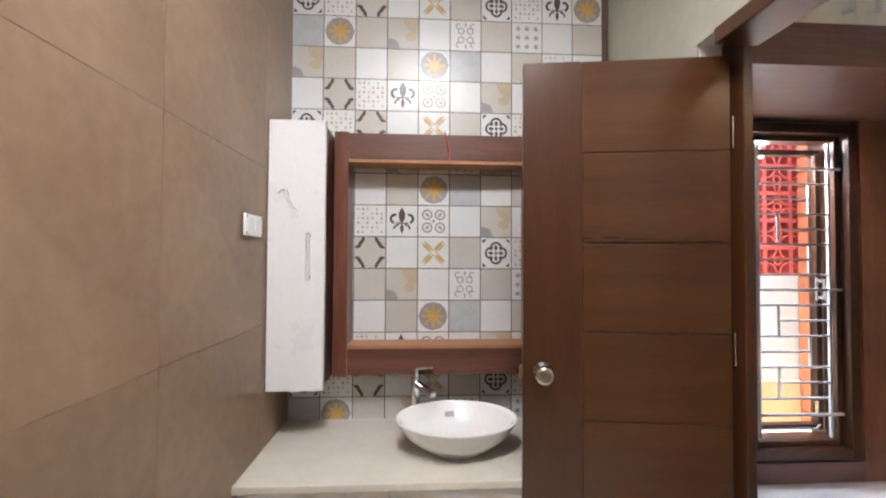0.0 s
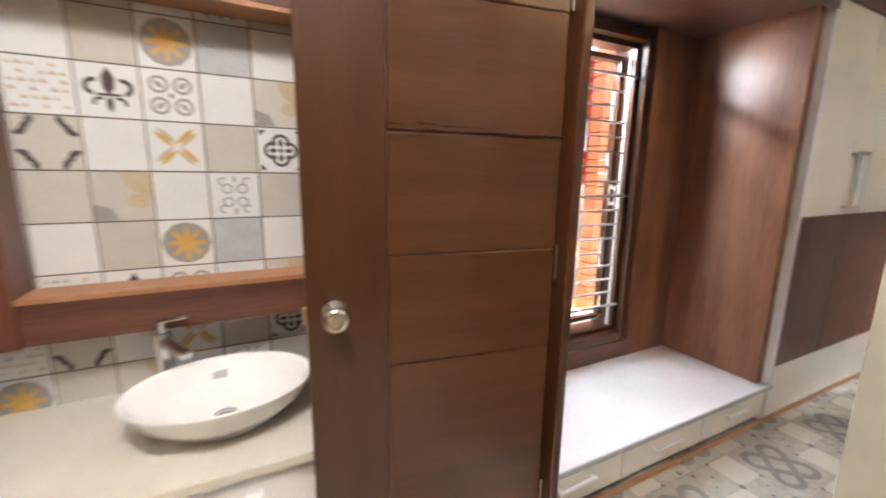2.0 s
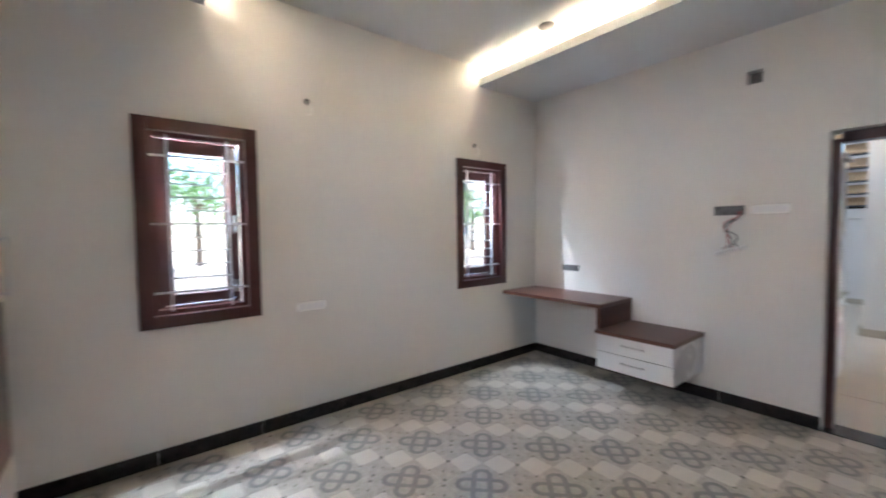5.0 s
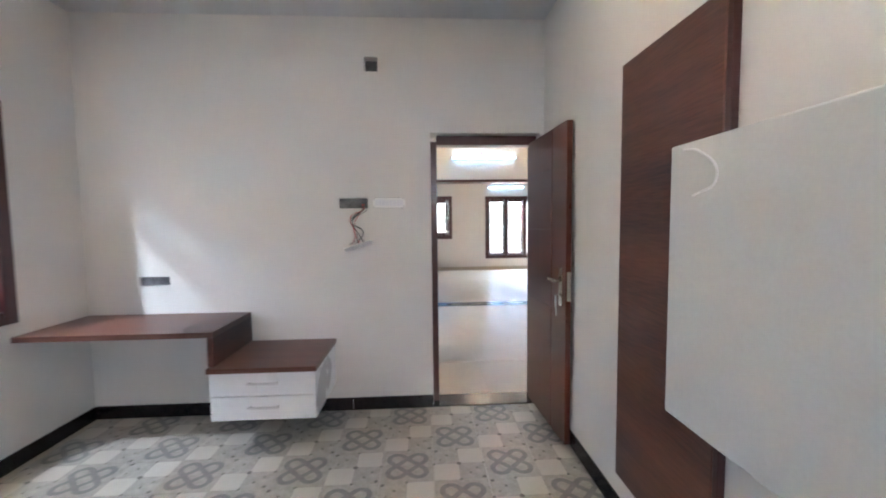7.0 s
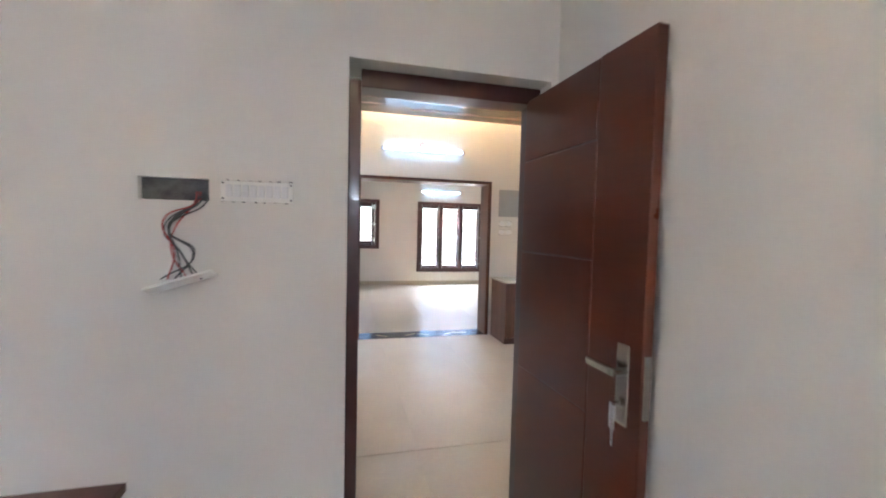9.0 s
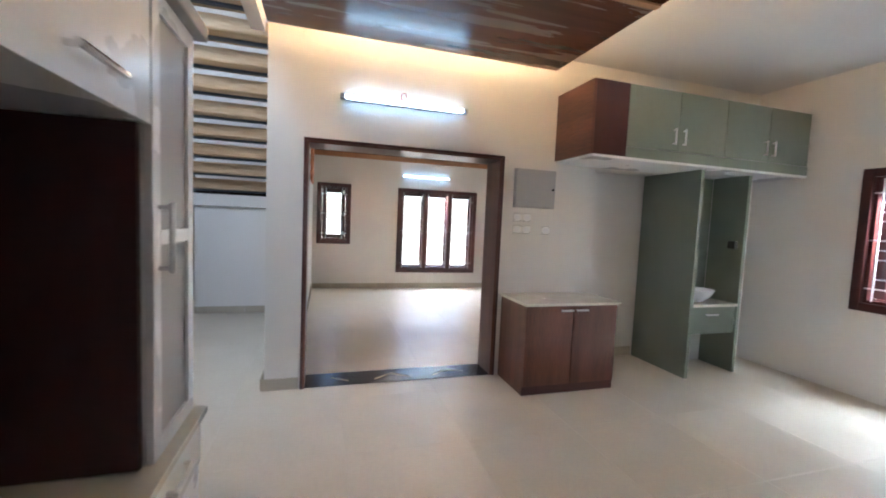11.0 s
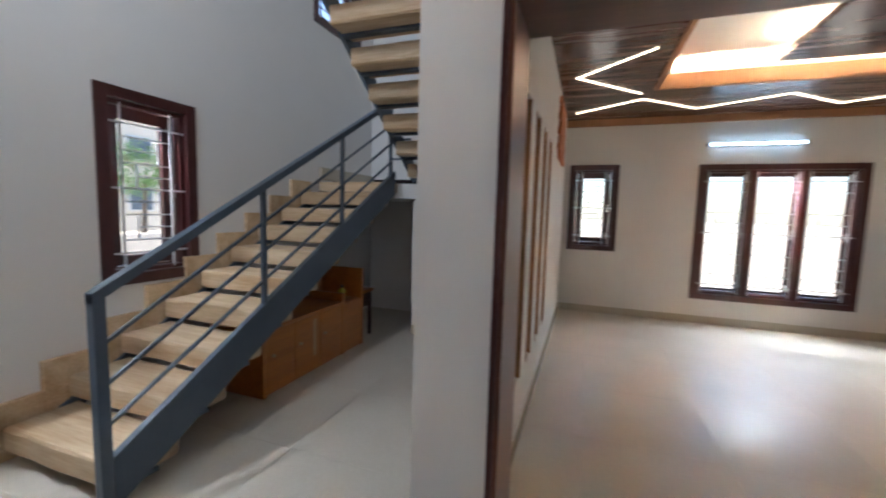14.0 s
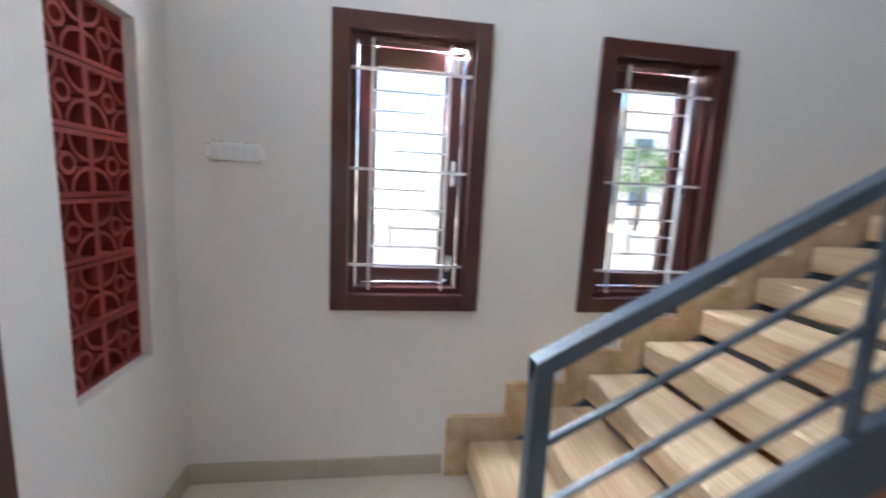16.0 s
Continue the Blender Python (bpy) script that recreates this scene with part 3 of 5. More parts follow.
part("column", rod(rod(bmesh.new(), (0.01, 1.62, 0.58), (0.01, 1.62, 0.80), 0.02, 20), (0.01, 1.62, 0.58), (0.01, 1.62, 0.587), 0.028, 20), CHROME, tap)
part("spout", boxed(-0.015, 0.015, -0.13, 0.0, -0.012, 0.012, 0.005, pose(0.01, 1.62, 0.775, 8, 0, 35)), CHROME, tap)
part("lever", rod(boxed(-0.012, 0.012, -0.09, 0.02, 0.0, 0.012, 0.004, pose(0.01, 1.62, 0.83, -12, 0, 60)), (0.01, 1.62, 0.80), (0.01, 1.62, 0.835), 0.015, 16), CHROME, tap)
tall = thing("wall_cabinet", (-0.455, 1.6, 0.80), "tall narrow white wall cabinet beside the mirror frame", "cabinet")
part("body", boxed(-0.565, -0.362, 1.48, 1.73, 0.80, 1.855), WALNUT_Z, tall)
dr = part("door", boxed(-0.567, -0.348, 1.455, 1.479, 0.798, 1.857, 0.002), WHITE_LAM, tall)
pull(dr, (-0.405, 1.455, 1.24), (-0.405, 1.455, 1.40), (0, -0.025, 0), STEEL_BAR)
bm = cable([(-0.53, 1.452, 1.57), (-0.50, 1.445, 1.58), (-0.48, 1.44, 1.53), (-0.45, 1.45, 1.50)], 0.005)
vs = [bm.verts.new(p) for p in ((-0.485, 1.445, 1.535), (-0.415, 1.447, 1.483), (-0.475, 1.449, 1.465))]
bm.faces.new(vs)
part("film_scrap", bm, WRAP, dr, "torn scrap of protective film")
frame_m = thing("mirror_frame", (0.1, 1.7, 0.81), "walnut mirror surround with no mirror fitted yet", "frame")
for nm, a in (("left_stile", (-0.345, -0.285, 1.60, 1.733, 0.81, 1.86)), ("right_stile", (0.50, 0.60, 1.60, 1.733, 0.81, 1.86))):
    part(nm, boxed(*a, 0.002), WALNUT_Z, frame_m)
part("top_rail", boxed(-0.285, 0.50, 1.61, 1.733, 1.745, 1.858, 0.002), WALNUT_X, frame_m)
part("bottom_rail", boxed(-0.285, 0.50, 1.61, 1.733, 0.812, 0.925, 0.002), WALNUT_X, frame_m)
part("edge_strip", boxed(-0.285, 0.50, 1.608, 1.732, 1.73, 1.744), RAW_EDGE, frame_m, "unfinished pale wood edge")
part("edge_strip", boxed(-0.285, 0.50, 1.608, 1.732, 0.926, 0.94), RAW_EDGE, frame_m, "unfinished pale wood edge")
part("wire", cable([(0.13, 1.605, 1.87), (0.14, 1.59, 1.82), (0.15, 1.60, 1.77), (0.145, 1.59, 1.73)], 0.003), CABLE_RED, frame_m, "loose red wire")
switch_plate("switch_plate", (-0.566, 1.307, 1.428), 0.14, 0.075, (1, 0, 0), "white socket plate on the brown tiles", 2)
bl = thing("ceiling_light", (0.05, 0.03, 2.9), "small round ceiling light", "light")
part("trim", lathe([(0.37, -0.03), (0.375, -0.025), (0.375, 0)], (0.05, 0.03, 2.899)), PLASTIC, bl)
part("diffuser", lathe([(0.36, -0.036), (0.36, -0.031)], (0.05, 0.03, 2.899)), BULB, bl)

# bathroom door leaf, in its own axes along x from the hinge
def leaf(name, place, width, height, split, grooves, material, upright, label, knob):
    """A flush door leaf with an upright stile line and cross grooves; x from the hinge to the lock edge, y is its thickness."""
    e = tagged(new(name), label, "door", kind="structure")
    e.matrix_world = place
    t = 0.036
    cuts = [0.0] + sorted(grooves) + [height]
    part("lock_stile", boxed(split + 0.002, width, 0, t, 0, height, 0.003), upright, e)
    for a, b in zip(cuts, cuts[1:]):
        part("panel", boxed(0, split - 0.002, 0, t, a + (0.002 if a else 0), b - 0.002, 0.003), material, e)
    part("core", boxed(0.004, width - 0.004, 0.004, t - 0.004, 0.004, height - 0.004), MAHOGANY, e)
    for z in (0.25, height / 2, height - 0.3):
        part("hinge", rod(bmesh.new(), (-0.006, t + 0.003, z), (-0.006, t + 0.003, z + 0.10), 0.0045, 8), NICKEL, e)
    return e


ang = math.degrees(math.atan2(1.205 - 1.108, 0.390 - 1.008))
d1 = leaf("door_1", pose(1.008, 1.108, 0.012, 0, 0, ang), 0.645, 1.955, 0.455, (0.785, 1.067, 1.355, 1.65), TEAK_X, TEAK_Z, "brown veneered bathroom door standing open", True)
for s, y in ((1, 0.036), (-1, 0.0)):
    kb = lathe([(0.032, 0), (0.032, 0.006), (0.014, 0.01), (0.013, 0.03), (0.027, 0.036), (0.031, 0.05), (0.027, 0.062), (0.014, 0.066), (0.012, 0.063)], (0, 0, 0), seg=28)
    bmesh.ops.transform(kb, matrix=pose(0.582, y, 0.937, -90 * s, 0, 0), verts=kb.verts[:])
    part("knob", kb, NICKEL, d1, "round satin nickel knob")
part("latch", boxed(0.643, 0.655, 0.01, 0.026, 0.91, 0.95, 0.003), BRASS, d1)
df = thing("door_frame_1", (0.98, 0.77, 0), "brown wooden frame of the bathroom doorway", "door frame", kind="structure")
part("jamb", boxed(1.015, 1.047, 1.035, 1.135, 0, 2.025, 0.004), TEAK_Z, df)
part("jamb", boxed(0.985, 1.045, 0.38, 0.43, 0, 2.025, 0.004), TEAK_Z, df)
part("reveal", boxed(0.922, 0.983, 0.38, 0.432, 0, 2.025, 0.002), BATH_GREY, df, "grey green tiled reveal")
part("head", boxed(0.92, 1.06, 0.432, 1.034, 1.975, 2.025, 0.004), TEAK_X, df)

# ---- bedroom things ----
alc = thing("window_alcove", (1.85, 1.5, 0.25), "walnut-lined alcove around the bay window seat", "panelling")
part("side_panel", boxed(2.565, 2.625, 1.225, 1.795, 0.225, 2.04), ALCOVE_WOOD_LIT, alc)
part("side_panel", boxed(1.035, 1.075, 1.205, 1.795, 0.225, 2.04), ALCOVE_WOOD_LIT, alc)
part("top_panel", boxed(1.075, 2.565, 1.205, 1.795, 2.02, 2.06), WALNUT_X, alc)
part("back_panel", boxed(2.225, 2.565, 1.745, 1.797, 0.225, 2.02), ALCOVE_WOOD_LIT, alc)
part("sill_panel", boxed(1.12, 2.225, 1.745, 1.797, 0.225, 0.325), WALNUT_X, alc)
part("header", boxed(1.035, 2.64, 1.185, 1.205, 2.0, 2.13, 0.002), WALNUT_X, alc)
part("front_edge", boxed(2.615, 2.64, 1.185, 1.224, 0.225, 2.0, 0.002), WHITE_LAM, alc, "white edge strip")
seat = thing("bay_bench", (1.85, 1.5, 0), "low window seat with a dusty white stone top and cream drawers", "seat")
part("body", boxed(1.035, 2.64, 1.24, 1.79, 0.0, 0.195), CREAM_LAM, seat)
part("seat_top", boxed(1.035, 2.64, 1.185, 1.76, 0.197, 0.222, 0.003), SEAT_STONE, seat)
part("front_strip", boxed(1.036, 2.64, 1.179, 1.184, 0.199, 0.221), GREY_METAL, seat, "grey stone edge")
part("base_strip", boxed(1.036, 2.64, 1.192, 1.204, 0.0, 0.022), RAW_EDGE, seat, "brown edge along the floor")
for x0, x1 in ((1.05, 1.56), (1.565, 2.10), (2.105, 2.63)):
    d = part("drawer_front", boxed(x0, x1, 1.205, 1.239, 0.05, 0.192, 0.002), CREAM_LAM, seat)
    pull(d, ((x0 + x1) / 2 - 0.08, 1.205, 0.13), ((x0 + x1) / 2 + 0.08, 1.205, 0.13), (0, -0.02, 0))
XS = (2.65, 3.14, 3.69, 4.305)
for i, (a, b) in enumerate(zip(XS, XS[1:])):
    wd = thing("wardrobe", ((a + b) / 2, 1.5, 0), "built-in wardrobe door, cream above and walnut below", "wardrobe", "wardrobe doors")
    part("body", boxed(a, b, 1.226, 1.79, 0.0, 2.06), CREAM_LAM, wd)
    part("plinth", boxed(a, b, 1.20, 1.225, 0.0, 0.30), CREAM_LAM, wd)
    part("base_strip", boxed(a, b, 1.190, 1.199, 0.0, 0.022), RAW_EDGE, wd)
    do = part("door", boxed(a + 0.002, b - 0.002, 1.20, 1.225, 1.088, 2.06, 0.002), CREAM_LAM, wd)
    part("lower_panel", boxed(a + 0.002, b - 0.002, 1.199, 1.225, 0.303, 1.084, 0.002), WALNUT_Z, wd)
    hx = b - 0.05 if i % 2 == 0 else a + 0.05
    pull(do, (hx, 1.20, 1.13), (hx, 1.20, 1.40), (0, -0.035, 0), STEEL_BAR)
for i, (a, b) in enumerate(zip((1.04, 1.58, 2.11) + XS, (1.58, 2.11, 2.65) + XS[1:])):
    lf = thing("loft_cabinet", ((a + b) / 2, 1.5, 2.13), "cream loft cabinet above the wardrobe with a wrapped handle", "cabinet", "loft cabinets")
    part("body", boxed(a, b, 1.226, 1.79, 2.155, 2.845), CREAM_LAM, lf)
    part("band", boxed(a, b, 1.186, 1.225, 2.062 if a > 2.6 else 2.132, 2.152), WALNUT_X, lf)
    do = part("door", boxed(a + 0.002, b - 0.002, 1.20, 1.225, 2.156, 2.84, 0.002), CREAM_LAM, lf)
    hx = b - 0.05 if i % 2 == 0 else a + 0.05
    pull(do, (hx, 1.20, 2.20), (hx, 1.20, 2.35), (0, -0.03, 0), STEEL_BAR)

desk = thing("wall_desk", (3.76, -2.72, 0.55), "wall-hung walnut desk board stepping down to a drawer unit", "desk")
part("board", boxed(3.19, E - 0.002, S + 0.002, -2.45, 0.728, 0.762, 0.002), WALNUT_X, desk)
part("upright", boxed(3.19, 3.225, S + 0.002, -2.45, 0.55, 0.727, 0.002), WALNUT_Y, desk)
low = thing("drawer_unit", (2.9, -2.7, 0.23), "floating white two-drawer unit with a walnut top", "drawers")
part("top", boxed(2.585, 3.225, S + 0.002, -2.42, 0.518, 0.549, 0.002), WALNUT_X, low)
part("body", boxed(2.595, 3.215, S + 0.002, -2.455, 0.225, 0.517), WHITE_LAM, low)
for z0, z1 in ((0.225, 0.368), (0.373, 0.515)):
    d = part("drawer_front", boxed(2.595, 3.215, -2.455, -2.436, z0, z1, 0.002), WHITE_LAM, low)
    pull(d, (2.82, -2.436, (z0 + z1) / 2 + 0.01), (2.98, -2.436, (z0 + z1) / 2 + 0.01), (0, 0.022, 0), STEEL_BAR)
switch_plate("switch_plate", (2.175, S, 1.543), 0.235, 0.07, (0, 1, 0), "white modular switch plate beside the doorway", 8)
switch_plate("socket_plate", (E, -0.37, 0.862), 0.225, 0.07, (-1, 0, 0), "white double socket plate between the windows", 4)
for nm, a, lab in (("wall_box", (2.332, 2.538, -3.05, -3.02, 1.507, 1.578), "open electrical box recessed in the wall"), ("wall_box", (3.752, 3.958, -3.04, -3.02, 0.967, 1.028), "open electrical box above the desk"), ("wall_box", (2.242, 2.333, -3.09, -3.07, 2.477, 2.573), "square hole with wires high in the wall")):
    whole(nm, boxed(*a), DARK_HOLE, lab, "electrical box")
hp = thing("hanging_plate", (2.40, -2.97, 1.24), "unmounted white switch plate hanging from its wires", "switch")
part("plate", boxed(-0.105, 0.105, -0.03, 0.03, -0.005, 0.005, 0.003, pose(2.40, -2.955, 1.235, 22, 17, 0)), PLASTIC, hp)
for i in range(7):
    r = random.Random(i)
    j = lambda s: r.uniform(-s, s)
    part("wire", cable([(2.36 + j(0.015), -3.025, 1.54), (2.35 + j(0.02), -2.985, 1.50), (2.44 + j(0.02), -2.96, 1.42 + j(0.02)), (2.40 + j(0.04), -2.955, 1.33), (2.40 + 0.02 * (i - 3), -2.955, 1.243)], 0.0026), CABLE_RED if i in (2, 5) else CABLE_GREY, hp, "thin loose wire")
for y, z in ((-0.375, 2.37), (-2.05, 2.25)):
    wp = thing("light_point", (E - 0.002, y, z), "bare wire ends at a wall light point", "wire", "wall light points")
    part("disc", rod(bmesh.new(), (E + 0.004, y, z), (E - 0.005, y, z), 0.022, 14), DARK_HOLE, wp)
    part("wire", cable([(E - 0.004, y, z), (E - 0.035, y - 0.015, z - 0.03), (E - 0.03, y - 0.025, z - 0.09), (E - 0.02, y + 0.005, z - 0.10)], 0.0028), PLASTIC, wp)
# no hole is cut here: the disc's dark colour stands for its shade
vt = thing("ceiling_hole", (3.39, -2.0, 3.03), "dark disc that stands for the shade in a round ceiling hole", "hole")
part("ring", lathe([(0.06, -0.01), (0.065, -0.01), (0.065, 0.0)], (3.39, -1.98, 3.029), seg=24), DARK_HOLE, vt)
hbd = thing("headboard_panel", (1.05, -1.48, 0.2), "upright walnut headboard strip on the wall", "panel")
part("panel", boxed(1.031, 1.058, -1.80, -1.20, 0.22, 2.07, 0.003), WALNUT_Y, hbd)
part("edge", boxed(1.031, 1.056, -1.198, -1.175, 0.22, 2.07, 0.002), MAHOGANY, hbd)
brd = thing("padded_board", (1.09, -0.7, 0.72), "pale grey headboard wrapped in film over the walnut strip", "headboard")
part("board", boxed(1.06, 1.105, -1.37, 0.25, 0.73, 1.64, 0.006), GREY_BOARD, brd)
part("film_scrap", cable([(1.108, -1.30, 1.62), (1.112, -1.22, 1.60), (1.110, -1.15, 1.52), (1.108, -1.25, 1.47)], 0.004), WRAP, brd)

# bedroom door
d2 = leaf("door_2", pose(1.118, -3.105, 0.01, 0, 0, 93), 0.712, 1.98, 0.48, (0.82, 1.33, 1.72), RED_DOOR, RED_DOOR, "dark red-brown bedroom door standing open", False)
for s, y in ((-1, 0.0), (1, 0.036)):
    lk = part("lock_plate", boxed(0.62, 0.67, min(y, y + 0.008 * s), max(y, y + 0.008 * s), 0.86, 1.10, 0.004), NICKEL, d2, "aged nickel lock plate")
    bm = rod(bmesh.new(), (0.645, y, 1.02), (0.645, y + 0.05 * s, 1.02), 0.010, 12)
    box(bm, 0.53, 0.655, y + 0.042 * s - 0.008, y + 0.042 * s + 0.008, 1.008, 1.032, 0.005)
    part("lever", bm, NICKEL, lk)
    part("cylinder", rod(bmesh.new(), (0.645, y, 0.93), (0.645, y + 0.014 * s, 0.93), 0.012, 12), NICKEL, lk)
    if s < 0:
        kk = boxed(0.638, 0.652, y - 0.04, y - 0.014, 0.928, 0.931)
        box(kk, 0.632, 0.656, y - 0.037, y - 0.033, 0.85, 0.925, 0.002), box(kk, 0.640, 0.650, y - 0.034, y - 0.031, 0.80, 0.85)
        part("keys", kk, CHROME, lk, "small bunch of keys in the lock")
part("edge_plate", boxed(0.7115, 0.7145, 0.006, 0.03, 0.90, 1.08), NICKEL, d2)
f2 = thing("door_frame_2", (1.46, -3.08, 0), "dark mahogany frame of the bedroom doorway", "door frame", kind="structure")
part("jamb", boxed(1.822, 1.869, -3.198, -3.09, 0, 2.0, 0.004), MAHOGANY, f2)
part("jamb", boxed(1.061, 1.10, -3.198, -3.11, 0, 2.0, 0.004), MAHOGANY, f2)
part("head", boxed(1.061, 1.822, -3.198, -3.09, 1.975, 2.044, 0.004), MAHOGANY, f2)
whole("threshold", boxed(1.05, 1.88, -3.2, -3.0, -0.011, 0.004, 0.002), SKIRT_DARK, "dark granite threshold strip", "threshold", kind="structure")

# ---- hall things ----
tv = thing("tv_unit", (2.15, -3.9, 0), "built-in white unit with a walnut display niche and drawers", "cabinet")
part("base", boxed(1.96, 2.355, -4.62, -3.17, 0, 0.60), WHITE_LAM, tv)
part("counter", boxed(1.925, 2.355, -4.64, -3.16, 0.765, 0.79, 0.003), STONE_TOP, tv)
for i in range(3):
    y0 = -4.62 + i * 0.483
    d = part("drawer_front", boxed(1.94, 1.96, y0 + 0.003, y0 + 0.48, 0.605, 0.762, 0.002), GREY_BOARD, tv)
    pull(d, (1.94, y0 + 0.17, 0.70), (1.94, y0 + 0.31, 0.70), (-0.025, 0, 0))
    d = part("door", boxed(1.945, 1.96, y0 + 0.003, y0 + 0.48, 0.06, 0.595, 0.002), WHITE_LAM, tv)
    pull(d, (1.945, y0 + 0.43, 0.42), (1.945, y0 + 0.43, 0.55), (-0.025, 0, 0))
part("drawer_box", boxed(1.961, 2.355, -4.62, -3.17, 0.601, 0.764), GREY_BOARD, tv)
part("niche_back", boxed(2.30, 2.355, -4.28, -3.17, 0.79, 1.66), WALNUT_Y, tv)
part("niche_side", boxed(1.99, 2.30, -4.30, -4.28, 0.79, 1.66), MAHOGANY, tv)
part("upper_box", boxed(1.985, 2.355, -4.30, -3.17, 1.665, 2.0), WHITE_LAM, tv)
for i in range(2):
    y0 = -4.30 + i * 0.56
    d = part("upper_door", boxed(1.965, 1.984, y0 + 0.003, y0 + 0.555, 1.66, 2.0, 0.002), WHITE_LAM, tv)
    pull(d, (1.965, y0 + 0.2, 1.72), (1.965, y0 + 0.34, 1.72), (-0.025, 0, 0), CHROME)
part("end_cabinet", boxed(1.985, 2.355, -4.62, -4.302, 0.79, 2.0), WHITE_LAM, tv)
bm = bmesh.new()
for a in ((-4.62, -4.57, 0.79, 2.0), (-4.352, -4.302, 0.79, 2.0), (-4.57, -4.352, 0.79, 0.84), (-4.57, -4.352, 1.95, 2.0), (-4.57, -4.352, 1.36, 1.40)):
    box(bm, 1.963, 1.984, *a, 0.002)
ed = part("glass_door", bm, WHITE_LAM, tv)
part("dark_pane", boxed(1.972, 1.978, -4.57, -4.352, 0.84, 1.95), GREY_METAL, ed)
pull(ed, (1.963, -4.34, 1.30), (1.963, -4.34, 1.46), (-0.03, 0, 0))
part("crown", boxed(1.93, 2.358, -4.66, -3.16, 2.002, 2.05, 0.006), GREY_METAL, tv)

lin = thing("opening_lining", (0.84, -6.74, 0), "walnut lining of the wide living room opening", "door frame", kind="structure")
part("jamb", boxed(1.685, 1.722, -6.895, -6.583, 0.0, 2.05, 0.002), WALNUT_Z, lin)
part("jamb", boxed(-0.042, 0.0, -6.895, -6.583, 0.0, 2.05, 0.002), WALNUT_Z, lin)
part("head", boxed(-0.042, 1.722, -6.895, -6.583, 2.045, 2.082, 0.002), WALNUT_X, lin)
part("edge_trim", boxed(1.702, 1.722, -6.59, -6.578, 0, 2.084), MAHOGANY, lin)
part("edge_trim", boxed(-0.042, -0.022, -6.59, -6.578, 0, 2.084), MAHOGANY, lin)
part("edge_trim", boxed(-0.022, 1.702, -6.59, -6.578, 2.062, 2.084), MAHOGANY, lin)
strip = thing("sill_strip", (0.84, -6.74, -0.01), "black granite threshold inlaid with brass zigzag lines", "threshold", kind="structure")
part("slab", boxed(0.0, 1.685, -6.89, -6.60, -0.011, 0.003, 0.001), SKIRT_DARK, strip)
for pts in (((1.46, -6.78), (1.32, -6.68)), ((1.08, -6.68), (0.92, -6.79), (0.76, -6.68)), ((0.54, -6.68), (0.40, -6.78), (0.22, -6.73))):
    for (xa, ya), (xb, yb) in zip(pts, pts[1:]):
        L = math.hypot(xb - xa, yb - ya)
        part("inlay", boxed(-0.002, L + 0.002, -0.005, 0.005, 0, 0.003, 0, pose(xa, ya, 0.0025, 0, 0, math.degrees(math.atan2(yb - ya, xb - xa)))), INLAY, strip)


def tube_light(centre, length, rz, label):
    e = new("tube_light")
    e.matrix_world = pose(*centre, 0, 0, rz)
    tagged(e, label, "light", "tube lights")
    h = length / 2
    part("batten", boxed(-h - 0.03, h + 0.03, -0.028, 0.0, -0.02, 0.02, 0.004), PLASTIC, e)
    for s in (-1, 1):
        part("end_cap", boxed(s * (h + 0.015) - 0.022, s * (h + 0.015) + 0.022, -0.055, -0.005, -0.02, 0.02, 0.004), GREY_METAL, e)
    part("tube", rod(bmesh.new(), (-h, -0.045, 0), (h, -0.045, 0), 0.016, 14), TUBE, e)
    return e


tube_light((0.903, -6.6, 2.435), 1.02, 180, "glowing white tube light above the opening")
tube_light((-0.515, LIV, 2.37), 1.0, 180, "glowing white tube light above the living room window")
whole("loose_wire", cable([(0.93, -6.602, 2.46), (0.95, -6.57, 2.50), (0.92, -6.57, 2.525), (0.90, -6.60, 2.50)], 0.004), CABLE_RED, "small loop of red wire above the tube light", "wire")
kc = thing("low_cabinet", (-0.53, -6.33, 0), "walnut two-door cabinet with a cream stone top", "cabinet")
part("body", boxed(-1.0, -0.085, -6.585, -6.11, 0.0, 0.775), WALNUT_Z, kc)
part("plinth", boxed(-1.0, -0.085, -6.109, -6.10, 0, 0.075), MAHOGANY, kc)
for x0, x1, hx in ((-0.998, -0.545, -0.62), (-0.54, -0.087, -0.47)):
    d = part("door", boxed(x0, x1, -6.109, -6.088, 0.08, 0.773, 0.002), WALNUT_Z, kc)
    pull(d, (hx - 0.045, -6.088, 0.735), (hx + 0.045, -6.088, 0.735), (0, 0.022, 0))
part("top", boxed(-1.02, -0.062, -6.587, -6.06, 0.777, 0.80, 0.003), STONE_TOP, kc)
mb = thing("meter_box", (-0.37, -6.58, 1.62), "grey metal distribution box on the wall", "electrical box")
part("case", boxed(-0.59, -0.155, -6.598, -6.575, 1.62, 1.985, 0.003), GREY_METAL, mb)
part("door", boxed(-0.58, -0.165, -6.575, -6.562, 1.63, 1.975, 0.003), GREY_METAL, mb)
part("lock", rod(bmesh.new(), (-0.555, -6.562, 1.80), (-0.555, -6.552, 1.80), 0.012, 10), BLACK, mb)
for x, z in ((-0.21, 1.525), (-0.31, 1.525), (-0.21, 1.41), (-0.31, 1.41), (-0.52, 1.41)):
    switch_plate("switch_plate", (x, -6.599, z), 0.085, 0.07, (0, 1, 0), "small white switch plate on the cream wall", 2, "switches by the low cabinet")
oc = thing("overhead_cabinet", (-1.7, -6.3, 2.08), "overhead cabinet with a walnut end and sage green doors", "cabinet")
part("end_panel", boxed(-0.60, -0.575, -6.597, -6.05, 2.082, 2.70), WALNUT_Y, oc)
